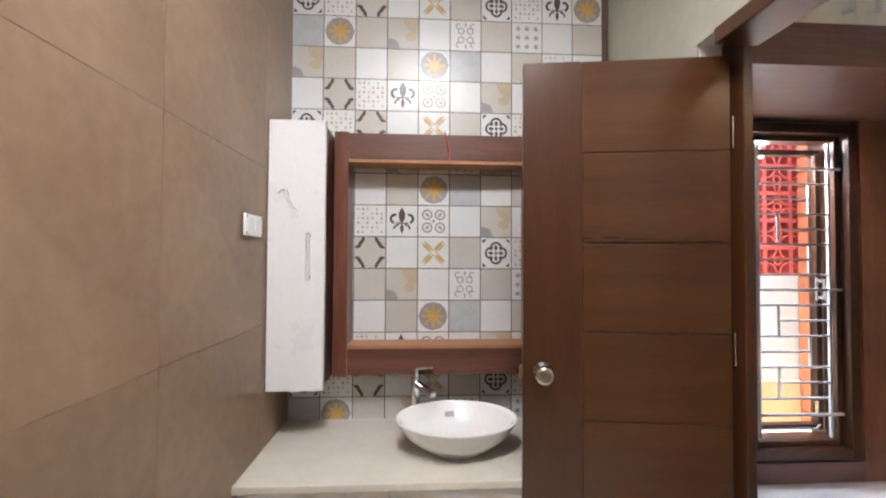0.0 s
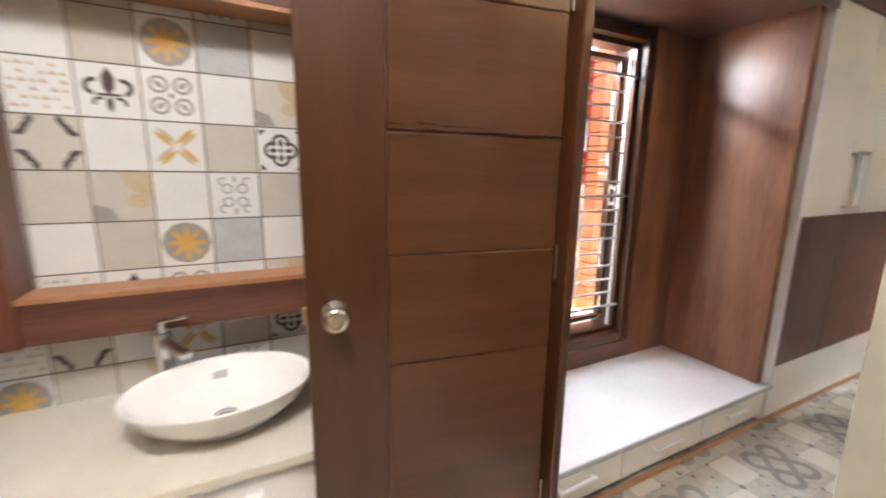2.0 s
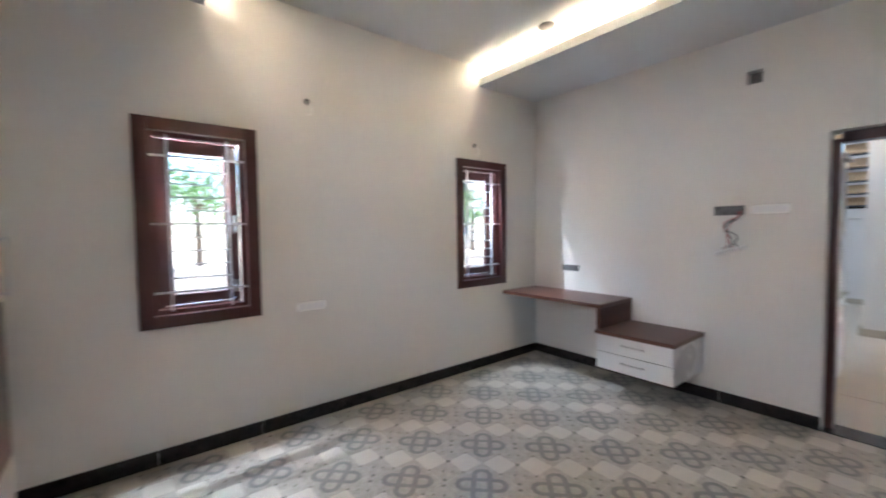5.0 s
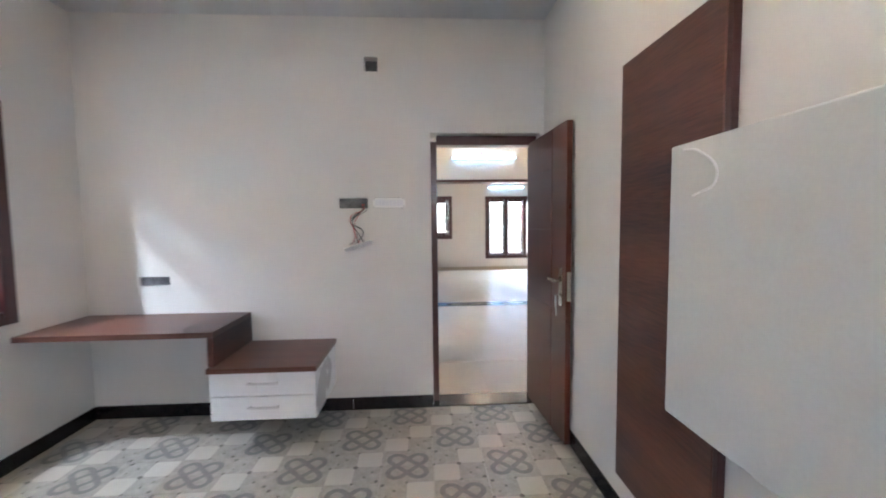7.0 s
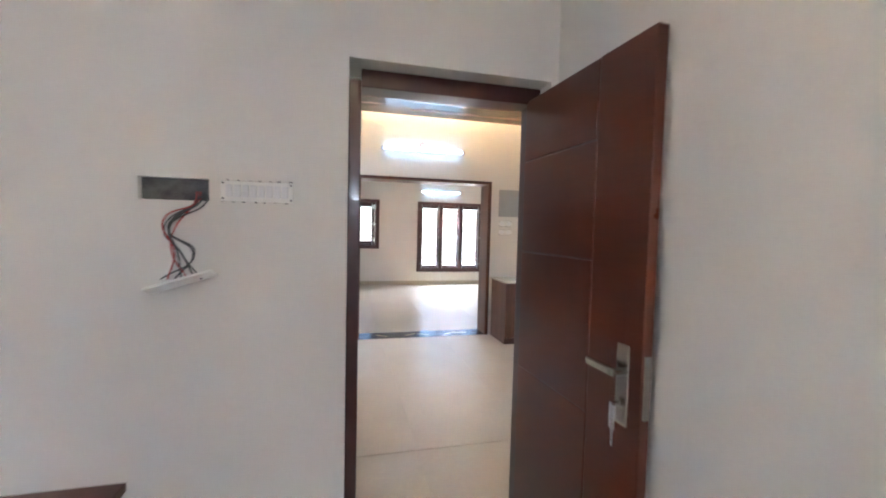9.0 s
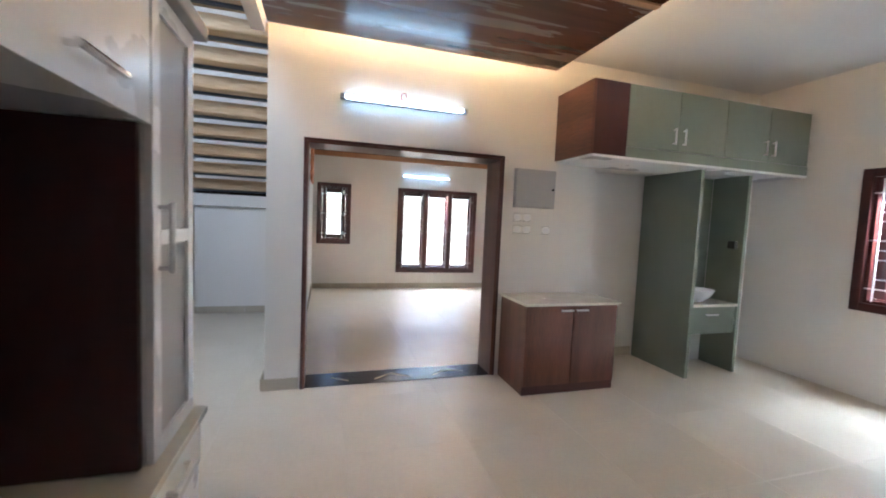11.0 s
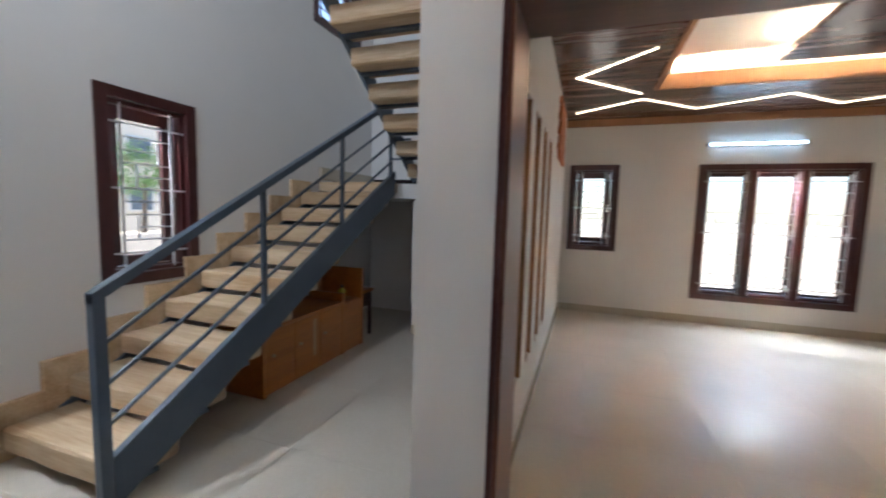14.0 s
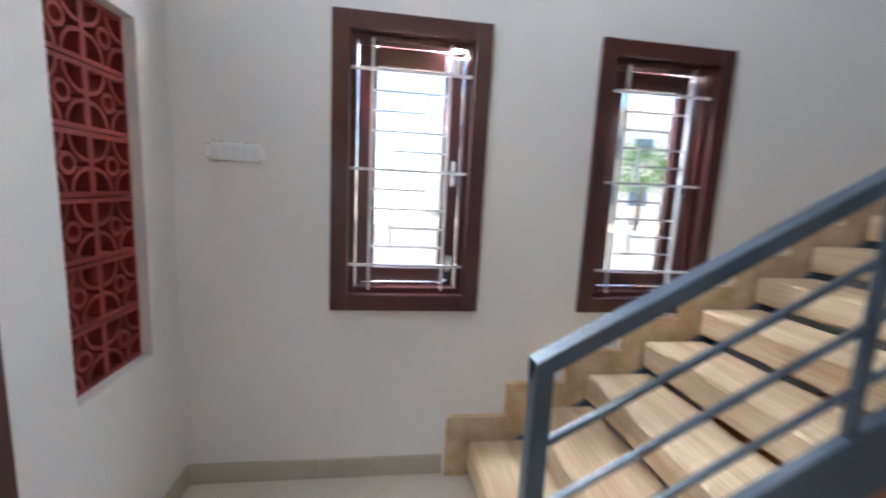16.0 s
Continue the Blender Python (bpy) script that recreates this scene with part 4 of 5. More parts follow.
part("walnut_front", boxed(-0.93, -0.602, -6.09, -6.05, 2.082, 2.70), MAHOGANY, oc)
part("body", boxed(-3.19, -0.602, -6.597, -6.092, 2.082, 2.70), CREAM_LAM, oc)
part("bottom", boxed(-3.19, -0.60, -6.597, -6.05, 2.06, 2.081), WHITE_LAM, oc)
part("rail", boxed(-3.19, -0.932, -6.09, -6.055, 2.082, 2.17), SAGE, oc)
for i in range(4):
    x1 = -0.935 - i * 0.56
    d = part("door", boxed(x1 - 0.556, x1, -6.09, -6.05, 2.175, 2.70, 0.002), SAGE, oc)
    hx = x1 - 0.50 if i % 2 == 0 else x1 - 0.05
    pull(d, (hx, -6.05, 2.24), (hx, -6.05, 2.36), (0, 0.03, 0), STEEL_BAR)
for x in (-1.92, -2.62):
    whole("divider_panel", boxed(x - 0.02, x + 0.02, -6.86 if x > -2 else -6.59, -6.14 if x > -2 else -6.2, 0.0, 2.058, 0.002), SAGE, "sage green upright panel from floor to cabinet", "panel", "wash area panels")
vc = thing("sage_vanity", (-2.27, -6.4, 0.45), "sage green wash counter with a drawer between two panels", "cabinet")
part("drawer", boxed(-2.595, -1.945, -6.59, -6.22, 0.42, 0.70, 0.002), SAGE, vc)
part("top", boxed(-2.597, -1.943, -6.59, -6.19, 0.702, 0.73, 0.003), STONE_TOP, vc)
pull(vc.children[0], (-2.33, -6.22, 0.62), (-2.21, -6.22, 0.62), (0, 0.025, 0))
part("splash_panel", boxed(-2.597, -1.943, -6.598, -6.592, 0.73, 2.05), SAGE, vc)
wb = thing("wash_basin", (-2.27, -6.4, 0.73), "white ceramic vessel basin on the sage vanity", "basin")
part("bowl", lathe([(r * 0.8, z) for r, z in prof], (-2.25, -6.39, 0.73), 1.0, 0.8, 36), CERAMIC, wb)
whole("soap_box", boxed(-2.598, -2.55, -6.33, -6.25, 1.30, 1.38, 0.004), BLACK, "small black wall bracket beside the basin", "bracket")
# hall ceiling
hc = bmesh.new()
for a in ((-0.28, 0.63, -6.17, -3.45), (0.63, 1.95, -6.17, -5.07), (0.63, 1.95, -3.9, -3.45)):
    box(hc, a[0], a[1], a[2], a[3], 2.75, 2.80)
for a in ((0.63, 0.66, -5.07, -3.9), (0.66, 1.95, -5.07, -5.04)):
    box(hc, *a, 2.80, 2.86)
whole("ceiling_hall_panel", hc, WOOD_CEIL, "glossy walnut ceiling panel with a lit recess", "ceiling", kind="structure")
whole("ceiling_hall_edge", box(boxed(-0.27, 1.94, -5.12, -5.075, 2.735, 2.749), 0.58, 0.625, -5.07, -3.46, 2.735, 2.749), RAW_EDGE, "orange wood border of the recess", "ceiling", kind="structure")
for a in ((-0.2, 1.9, -6.10, -6.06), (0.72, 1.9, -5.17, -5.13), (-0.22, -0.18, -6.0, -3.5), (0.5, 0.54, -5.0, -3.9)):
    whole("cove_light", boxed(*a, 2.802, 2.812), COVE, "warm led strip hidden above the wood panel", "light", "hall cove strips").data.materials[0] = COVE_HALL
whole("loose_wire", cable([(1.25, -4.6, 3.05), (1.27, -4.62, 2.95), (1.24, -4.64, 2.88), (1.22, -4.6, 2.93)], 0.006), CABLE_GREY, "wire loop hanging from the ceiling recess", "wire")

# ---- living room things ----
lc = bmesh.new()
for a in ((-2.8, 1.778, LIV, -10.1), (-2.8, 1.778, -7.6, -6.885), (0.86, 1.778, -10.1, -7.6), (-2.8, -1.7, -10.1, -7.6), (-0.95, 0.0, -9.6, -8.1)):
    box(lc, *a, 2.75, 2.80)
whole("ceiling_living_panel", lc, WOOD_CEIL, "walnut ceiling panel with a lit central recess", "ceiling", kind="structure")
bm = bmesh.new()
for a in ((-1.7, 0.86, -10.1, -10.06), (-1.7, 0.86, -7.64, -7.6), (0.82, 0.86, -10.06, -7.64), (-1.7, -1.66, -10.06, -7.64)):
    box(bm, *a, 2.72, 2.86)
box(bm, -2.8, 1.778, LIV + 0.001, LIV + 0.05, 2.66, 2.749), box(bm, -2.799, -2.75, LIV + 0.05, -6.9, 2.66, 2.749)
whole("ceiling_trim", bm, RAW_EDGE, "orange-brown wood moulding of the ceiling recess", "trim", kind="structure")
for a in ((-1.66, 0.82, -10.16, -10.12), (0.88, 0.92, -10.0, -7.7), (-1.76, -1.72, -10.0, -7.7), (-0.9, -0.05, -9.5, -9.46)):
    whole("cove_light", boxed(*a, 2.802, 2.812), COVE, "warm led strip hidden in the living room ceiling", "light", "living room cove strips").data.materials[0] = COVE_LIVING
for pts in (((0.99, -9.02), (1.61, -9.61), (0.96, -10.29)), ((1.65, -11.04), (0.91, -10.52), (0.25, -11.1), (-0.53, -10.64), (-1.18, -11.19), (-1.95, -10.66), (-2.55, -11.25)), ((-1.98, -10.37), (-2.45, -10.1))):
    zz = thing("led_line", (*pts[0], 2.74), "glowing zigzag led line set in the wood ceiling", "light", "zigzag led lines")
    for (xa, ya), (xb, yb) in zip(pts, pts[1:]):
        L = math.hypot(xb - xa, yb - ya)
        part("profile", boxed(0, L, -0.0055, 0.0055, -0.006, 0, 0, pose(xa, ya, 2.7495, 0, 0, math.degrees(math.atan2(yb - ya, xb - xa)))), LED, zz)
for i in range(4):
    y0, y1 = -7.70 - 0.47 * i, -7.50 - 0.47 * i
    sl = thing("slot_lining", (1.9, (y0 + y1) / 2, 0.42), "narrow wall slot lined in walnut", "panel", "wall slots")
    part("side", boxed(1.775, 1.99, y0 + 0.0005, y0 + 0.012, 0.421, 2.049), RAW_EDGE, sl)
    part("side", boxed(1.775, 1.99, y1 - 0.012, y1 - 0.0005, 0.421, 2.049), RAW_EDGE, sl)
    part("back", boxed(1.98, 1.995, y0 + 0.012, y1 - 0.012, 0.421, 2.049), PLASTER_COOL, sl)
bc = thing("brick_panel", (1.76, -10.3, 2.1), "exposed red brick panel high on the wall", "brick panel")
for k in range(8):
    for j in range(4):
        part("brick", boxed(1.748, 1.7795, -10.7 + j * 0.21 + (0.1 if k % 2 else 0), -10.5 + j * 0.21 + (0.1 if k % 2 else 0), 2.02 + k * 0.078, 2.09 + k * 0.078, 0.003), BRICK_ORANGE, bc)
cred = thing("low_cabinet", (-2.6, -10.6, 0), "low walnut cabinet along the living room wall", "cabinet")
part("body", boxed(-2.79, -2.42, -11.48, -9.3, 0, 0.48), WALNUT_Y, cred)
part("top", boxed(-2.79, -2.38, -11.49, -9.28, 0.482, 0.51, 0.003), WALNUT_Y, cred)
for k in range(4):
    d = part("door", boxed(-2.419, -2.40, -11.475 + k * 0.54, -10.94 + k * 0.54, 0.05, 0.475, 0.002), WALNUT_Z, cred)
    pull(d, (-2.40, -11.02 + k * 0.54, 0.41), (-2.40, -10.96 + k * 0.54, 0.41), (0.02, 0, 0))
part("back_panel", boxed(-2.797, -2.77, -11.3, -9.3, 0.511, 1.05), WALNUT_Y, cred)
wc = thing("wall_cabinet", (-2.65, -10.9, 1.05), "white glazed wall cabinet with shelves in the living room", "cabinet")
part("body", boxed(-2.797, -2.77, -11.45, -9.8, 1.052, 1.9), WHITE_LAM, wc)
for k in range(3):
    part("shelf", boxed(-2.769, -2.5, -11.43, -9.82, 1.054 + k * 0.41, 1.074 + k * 0.41), WHITE_LAM, wc)
for y in (-11.45, -10.9, -10.35, -9.82):
    part("upright", boxed(-2.769, -2.5, y, y + 0.02, 1.052, 1.9), WHITE_LAM, wc)
part("door", boxed(-2.499, -2.48, -10.34, -9.8, 1.05, 1.9, 0.002), WHITE_LAM, wc)

# ---- staircase ----
RISE, RUN, Y0 = 0.172, 0.295, -6.47
st = thing("staircase", (3.9, -6.47, 0), "steel staircase with thick raw log treads and a half landing", "staircase", kind="structure")


def slab(x0, x1, y0, y1, z0, z1, seed):
    """A thick sawn log with wavy front and back edges and a rounded nose."""
    r = random.Random(seed)
    bm = bmesh.new()
    n = 9
    rows = []
    for i in range(n):
        x = x0 + (x1 - x0) * i / (n - 1)
        w = [r.uniform(-0.006, 0.006) for _ in range(4)]
        rows.append([bm.verts.new(p) for p in ((x, y1 + w[0] - 0.012, z0), (x, y1 + w[1], z0 + 0.012), (x, y1 + w[1], z1 - 0.012), (x, y1 + w[2] - 0.01, z1), (x, y0 + w[3] + 0.01, z1), (x, y0 + w[3], z1 - 0.012), (x, y0 + w[0], z0 + 0.012), (x, y0 + w[0] + 0.014, z0))])
    for a, b in zip(rows, rows[1:]):
        for i in range(8):
            bm.faces.new((a[i], a[(i + 1) % 8], b[(i + 1) % 8], b[i]))
    bm.faces.new(rows[0]), bm.faces.new(rows[-1][::-1])
    return bm


for k in range(9):
    y, z = Y0 - RUN * k, 0.20 + RISE * k
    part("tread", slab(3.45, 4.29, y - 0.34, y, z - 0.132, z, k), RAW_WOOD, st, "thick raw wooden tread")
    part("skirting_step", boxed(4.315, 4.3495, y - RUN + 0.10, y + 0.105, z - RISE - 0.02 if k else 0.0, z + 0.115, 0.002), RAW_WOOD, st)
    part("tread_bracket", boxed(3.44, 4.30, y - 0.22, y - 0.16, z - 0.155, z - 0.133), BLUE_STEEL, st)
sl_ = RISE / RUN


def beam(bm, x0, x1, ya, za, yb, zb, h0, h1):
    """A sloping plate from (ya, za) to (yb, zb), from h0 below to h1 above the line."""
    v = [bm.verts.new(p) for x in (x0, x1) for p in ((x, ya, za - h0), (x, yb, zb - h0), (x, yb, zb + h1), (x, ya, za + h1))]
    for f in ((0, 1, 2, 3), (7, 6, 5, 4), (0, 4, 5, 1), (1, 5, 6, 2), (2, 6, 7, 3), (3, 7, 4, 0)):
        bm.faces.new([v[i] for i in f])
    return bm


part("stringer", beam(bmesh.new(), 3.405, 3.443, -6.47, 0.16, -9.26, 1.73, 0.16, 0.09), BLUE_STEEL, st, "blue-grey painted steel stringer")
part("stringer", beam(bmesh.new(), 4.293, 4.312, -6.55, 0.10, -9.26, 1.66, 0.10, 0.0), BLUE_STEEL, st)
part("landing", boxed(2.03, 4.345, -10.39, -9.40, 1.535, 1.70), PLASTER_COOL, st, "white painted landing slab")
part("landing_edge", boxed(3.45, 4.30, -9.399, -9.15, 1.60, 1.70), RAW_WOOD, st)
part("landing_skirting", boxed(4.30, 4.348, -10.38, -9.2, 1.731, 1.87), SKIRT_BEIGE, st)
part("landing_skirting", boxed(2.05, 4.30, -10.395, -10.38, 1.731, 1.83), SKIRT_DARK, st)
for k in range(10):
    y, z = -9.60 + 0.275 * k, 1.90 + 0.192 * k
    part("tread", slab(2.10, 3.27, y, y + 0.33, z - 0.135, z, 40 + k), RAW_WOOD, st, "thick raw wooden tread")
    part("tread_bracket", boxed(2.06, 3.28, y + 0.12, y + 0.17, z - 0.16, z - 0.136), BLUE_STEEL, st)
part("stringer", beam(bmesh.new(), 3.275, 3.31, -9.50, 1.82, -6.62, 1.82 + 2.88 * 0.698, 0.10, 0.09), BLUE_STEEL, st)
part("stringer", beam(bmesh.new(), 2.035, 2.07, -9.50, 1.82, -6.62, 1.82 + 2.88 * 0.698, 0.10, 0.09), BLUE_STEEL, st)
rail = thing("stair_railing", (3.425, -6.45, 0), "blue-grey steel railing with four sloping bars", "railing", kind="structure")
zl = lambda y: 1.0 + (-6.44 - y) * (2.525 - 1.0) / 2.75
part("newel", boxed(3.40, 3.45, -6.465, -6.415, 0.0, 1.01, 0.003), BLUE_STEEL, rail)
for y in (-7.40, -8.29, -9.18):
    part("post", boxed(3.41, 3.44, y - 0.015, y + 0.015, zl(y) - 0.80, zl(y), 0.002), BLUE_STEEL, rail)
part("handrail", beam(bmesh.new(), 3.398, 3.452, -6.415, zl(-6.415), -9.20, zl(-9.20), 0.022, 0.028), BLUE_STEEL, rail)
for k in range(3):
    o = -0.23 - 0.19 * k
    part("bar", beam(bmesh.new(), 3.416, 3.434, -6.46, zl(-6.46) + o, -9.19, zl(-9.19) + o, 0.009, 0.009), BLUE_STEEL, rail)
for k in range(3):
    part("landing_bar", boxed(3.20, 3.42, -9.19, -9.172, 1.93 + 0.2 * k, 1.948 + 0.2 * k), BLUE_STEEL, rail)
chest = thing("wooden_chest", (3.85, -8.2, 0), "orange varnished wooden chest with open shelves under the stairs", "chest")
part("body", boxed(3.61, 4.10, -8.55, -7.55, 0, 0.50, 0.004), ORANGE_WOOD, chest)
part("lid", boxed(3.585, 4.10, -8.55, -7.545, 0.501, 0.525, 0.004), ORANGE_WOOD, chest)
for y0, y1 in ((-8.545, -8.225), (-8.215, -7.90), (-7.89, -7.60)):
    d = part("door", boxed(3.592, 3.609, y0, y1, 0.04, 0.495, 0.003), ORANGE_WOOD, chest)
    part("knob", rod(bmesh.new(), (3.592, y1 - 0.05, 0.30), (3.575, y1 - 0.05, 0.30), 0.012, 10), BRASS, d)
part("corner_post", boxed(3.588, 3.62, -7.59, -7.55, 0, 0.50, 0.003), ORANGE_WOOD, chest)
part("stain", boxed(3.5905, 3.5915, -8.16, -8.12, 0.14, 0.46), PALE_STAIN, chest, "pale dried drip down the front")
part("end_panel", boxed(3.59, 4.10, -8.935, -8.90, 0, 0.80, 0.004), ORANGE_WOOD, chest)
part("end_panel", boxed(3.59, 4.10, -8.60, -8.552, 0, 0.60, 0.004), ORANGE_WOOD, chest)
d = part("drawer_front", boxed(3.592, 3.609, -8.895, -8.605, 0.04, 0.49, 0.003), ORANGE_WOOD, chest)
part("shelf", boxed(3.61, 4.10, -8.90, -8.60, 0.0, 0.50, 0.003), ORANGE_WOOD, chest)
part("back", boxed(4.07, 4.10, -8.90, -8.56, 0.501, 0.80, 0.003), ORANGE_WOOD, chest)
stool = thing("stool", (3.85, -9.12, 0), "small dark red-brown stool behind the chest", "stool")
part("seat", boxed(3.66, 4.02, -9.28, -8.96, 0.50, 0.53, 0.006), ORANGE_WOOD, stool)
for x in (3.68, 3.97):
    for y in (-9.26, -9.01):
        part("leg", boxed(x, x + 0.03, y, y + 0.03, 0, 0.499, 0.003), MAHOGANY, stool)
part("apron", boxed(3.69, 3.70, -9.23, -9.01, 0.34, 0.499), MAHOGANY, stool)
bt = thing("bottle", (3.68, -8.68, 0.502), "small yellow plastic bottle on the chest", "bottle")
part("body", lathe([(0.03, 0), (0.034, 0.01), (0.034, 0.10), (0.015, 0.125), (0.013, 0.13)], (3.68, -8.68, 0.502), seg=18), YELLOW, bt)
part("cap", rod(bmesh.new(), (3.68, -8.68, 0.632), (3.68, -8.68, 0.655), 0.016, 12), BLACK, bt)
switch_plate("switch_plate", (4.35, -5.40, 1.54), 0.23, 0.075, (-1, 0, 0), "white switch plate on the stair hall wall", 5)
d3 = leaf("door_3", pose(2.66, -5.03, 0.01), 0.78, 2.03, 0.55, (0.8, 1.3, 1.7), RED_DOOR, RED_DOOR, "closed dark wooden door of the stair hall", False)
f3 = thing("door_frame_3", (3.05, -5.04, 0), "dark mahogany frame of the stair hall door", "door frame", kind="structure")
for x0, x1 in ((2.605, 2.655), (3.445, 3.53)):
    part("jamb", boxed(x0, x1, -5.165, -4.94, 0, 2.11, 0.004), MAHOGANY, f3)
part("head", boxed(2.655, 3.445, -5.165, -4.94, 2.045, 2.11, 0.004), MAHOGANY, f3)


# ---- lattice blocks ----
def jali_mesh(s, depth):
    """One square lattice block: a frame, a round eye and four curved petals, cut through."""
    bm = bmesh.new()
    h = s / 2
    t = s * 0.075
    ring(bm, -h, h, -h, h, t, -depth / 2, depth / 2, 0)

    def arc(cx, cz, r, a0, a1, w, n):
        for i in range(n):
            a, b = radians(a0 + (a1 - a0) * i / n), radians(a0 + (a1 - a0) * (i + 1) / n)
            v = [bm.verts.new((cx + rr * math.cos(q), y, cz + rr * math.sin(q))) for y in (-depth / 2, depth / 2) for q, rr in ((a, r - w), (b, r - w), (b, r + w), (a, r + w))]
            for f in ((0, 1, 2, 3), (7, 6, 5, 4), (0, 4, 5, 1), (2, 6, 7, 3)):
                bm.faces.new([v[k] for k in f])
    arc(0, 0, s * 0.14, 0, 360, s * 0.03, 12)
    q = h - t
    for cx, cz, a in ((-q, -q, 0), (q, -q, 90), (q, q, 180), (-q, q, 270)):
        arc(cx, cz, s * 0.36, a, a + 90, s * 0.03, 6)
    me = bpy.data.meshes.new("jali_block")
    bmesh.ops.recalc_face_normals(bm, faces=bm.faces[:])
    bm.to_mesh(me)
    bm.free()
    return me


jm = jali_mesh(0.2, 0.10)
jm.materials.append(TERRACOTTA)
jl = tagged(new("lattice_screen"), "dark red terracotta lattice set in the white wall", "lattice", kind="structure")
jl.location = (3.945, -5.06, 0.73)
for i in range(2):
    for j in range(6):
        b = new("jali_block", jm)
        b.parent, b.location = jl, (-0.0975 + 0.195 * i, 0, 0.102 + j * 0.205)
whole("lattice_backing", boxed(3.5, 4.34, -4.70, -4.66, 0.6, 2.1), TERRACOTTA, "dark red sheet behind the lattice", "wall", kind="structure")

# ---- outside ----
cw_ = thing("compound_wall", (2.4, 4.1, -0.45), "sunlit cream compound wall under a red lattice screen", "wall")
part("wall", boxed(-1.0, 7.0, 4.0, 4.2, -0.45, 1.15), OUT_WALL, cw_)
part("plinth", boxed(-1.0, 4.1, 3.96, 3.999, -0.45, 0.02), OCHRE, cw_, "ochre painted base band")
for k in range(20):
    part("brick", boxed(4.12, 4.5, 3.8, 3.99, -0.45 + k * 0.16, -0.45 + k * 0.16 + 0.145, 0.004), BRICK_ORANGE, cw_)
js = jali_mesh(0.30, 0.10)
js.materials.append(RED_SCREEN)
for i in range(18):
    for j in range(5):
        b = new("screen_block", js)
        b.parent, b.matrix_parent_inverse = cw_, Matrix.Translation(cw_.location).inverted()
        b.location = (-0.85 + 0.30 * i, 4.1, 1.30 + 0.30 * j)
part("backing", boxed(-1.0, 4.5, 4.3, 4.34, 1.15, 2.65), RED_SCREEN, cw_)
whole("yard_wall", boxed(8.4, 8.6, -40, 25, -0.45, 0.9), OUT_WALL, "low pale boundary wall of the plot", "wall")


def tree(x, y, height, seed):
    r = random.Random(seed)
    e = thing("tree", (x, y, -0.45), "leafy green tree outside the windows", "tree", "trees in the yard")
    bm = bmesh.new()
    top = Vector((x + r.uniform(-.3, .3), y + r.uniform(-.3, .3), height * 0.55))
    c = bmesh.ops.create_cone(bm, cap_ends=True, segments=10, radius1=0.16, radius2=0.08, depth=(top - Vector((x, y, -0.45))).length)
    d = top - Vector((x, y, -0.45))
    bmesh.ops.transform(bm, matrix=Matrix.Translation((top + Vector((x, y, -0.45))) / 2) @ d.to_track_quat("Z", "Y").to_matrix().to_4x4(), verts=c["verts"])
    tips = []
    for i in range(9):
        a = i * 2.4
        tip = top + Vector((math.cos(a) * r.uniform(0.6, 1.5), math.sin(a) * r.uniform(0.6, 1.5), r.uniform(-0.6, 1.6)))
        rod(bm, top - Vector((0, 0, 0.4)), tip, 0.03, 6)
        tips.append(tip)
    part("trunk", bm, BARK, e)
    vs, fs = [], []
    for _ in range(2600):
        p = r.choice(tips) + Vector((r.gauss(0, 0.42), r.gauss(0, 0.42), r.gauss(0, 0.38)))
        m = Matrix.Translation(p) @ Euler((r.uniform(0, 6), r.uniform(0, 6), r.uniform(0, 6))).to_matrix().to_4x4()
        s = r.uniform(0.05, 0.10)
        k = len(vs)
        vs += [tuple(m @ Vector(q)) for q in ((0, -s, 0), (s * 0.5, 0, 0.01), (0, s, 0), (-s * 0.5, 0, 0.01))]
        fs.append((k, k + 1, k + 2, k + 3))
    me = bpy.data.meshes.new("crown")
    me.from_pydata(vs, [], fs)
    me.materials.append(LEAF)
    o = tagged(new("crown", me), kind="stuff")
    o.parent, o.matrix_parent_inverse = e, Matrix.Translation(e.location).inverted()


for i, (x, y, h) in enumerate(((17, 2.4, 4.6), (20, -1.6, 5), (21, 5.5, 5.5), (25, -21, 5), (22, -22, 6), (4, -30, 6))):
    tree(x, y, h, 60 + i)
far = thing("apartment_building", (34, -16, -0.45), "pale two-storey building with blue windows beyond the yard", "building")
part("wall", boxed(30, 38, -26, -10, -0.45, 7.5), OUT_WALL, far)
part("roof", boxed(29.7, 38.3, -26.3, -9.7, 7.5, 7.9), PLASTER_COOL, far)
for j in range(2):
    for i in range(6):
        wn_ = part("window", boxed(29.93, 30.0, -25 + i * 2.6, -23.4 + i * 2.6, 0.9 + 3.4 * j, 2.5 + 3.4 * j), T_BLUE, far)
        part("pane", boxed(29.90, 29.93, -24.9 + i * 2.6, -23.5 + i * 2.6, 1.0 + 3.4 * j, 2.4 + 3.4 * j), BLUE_STEEL, wn_)


# ---- tiles ----
def poly(bm, pts, z, mi):
    f = bm.faces.new([bm.verts.new((x, y, z)) for x, y in pts])
    f.material_index = mi
    if f.calc_area() and f.normal.z < 0:
        f.normal_flip()


def disc(bm, cx, cy, r, z, mi, sx=1.0, sy=1.0, turn=0, n=14):
    c, s = math.cos(radians(turn)), math.sin(radians(turn))
    poly(bm, [(cx + r * (sx * math.cos(a) * c - sy * math.sin(a) * s), cy + r * (sx * math.cos(a) * s + sy * math.sin(a) * c)) for a in [2 * math.pi * i / n for i in range(n)]], z, mi)


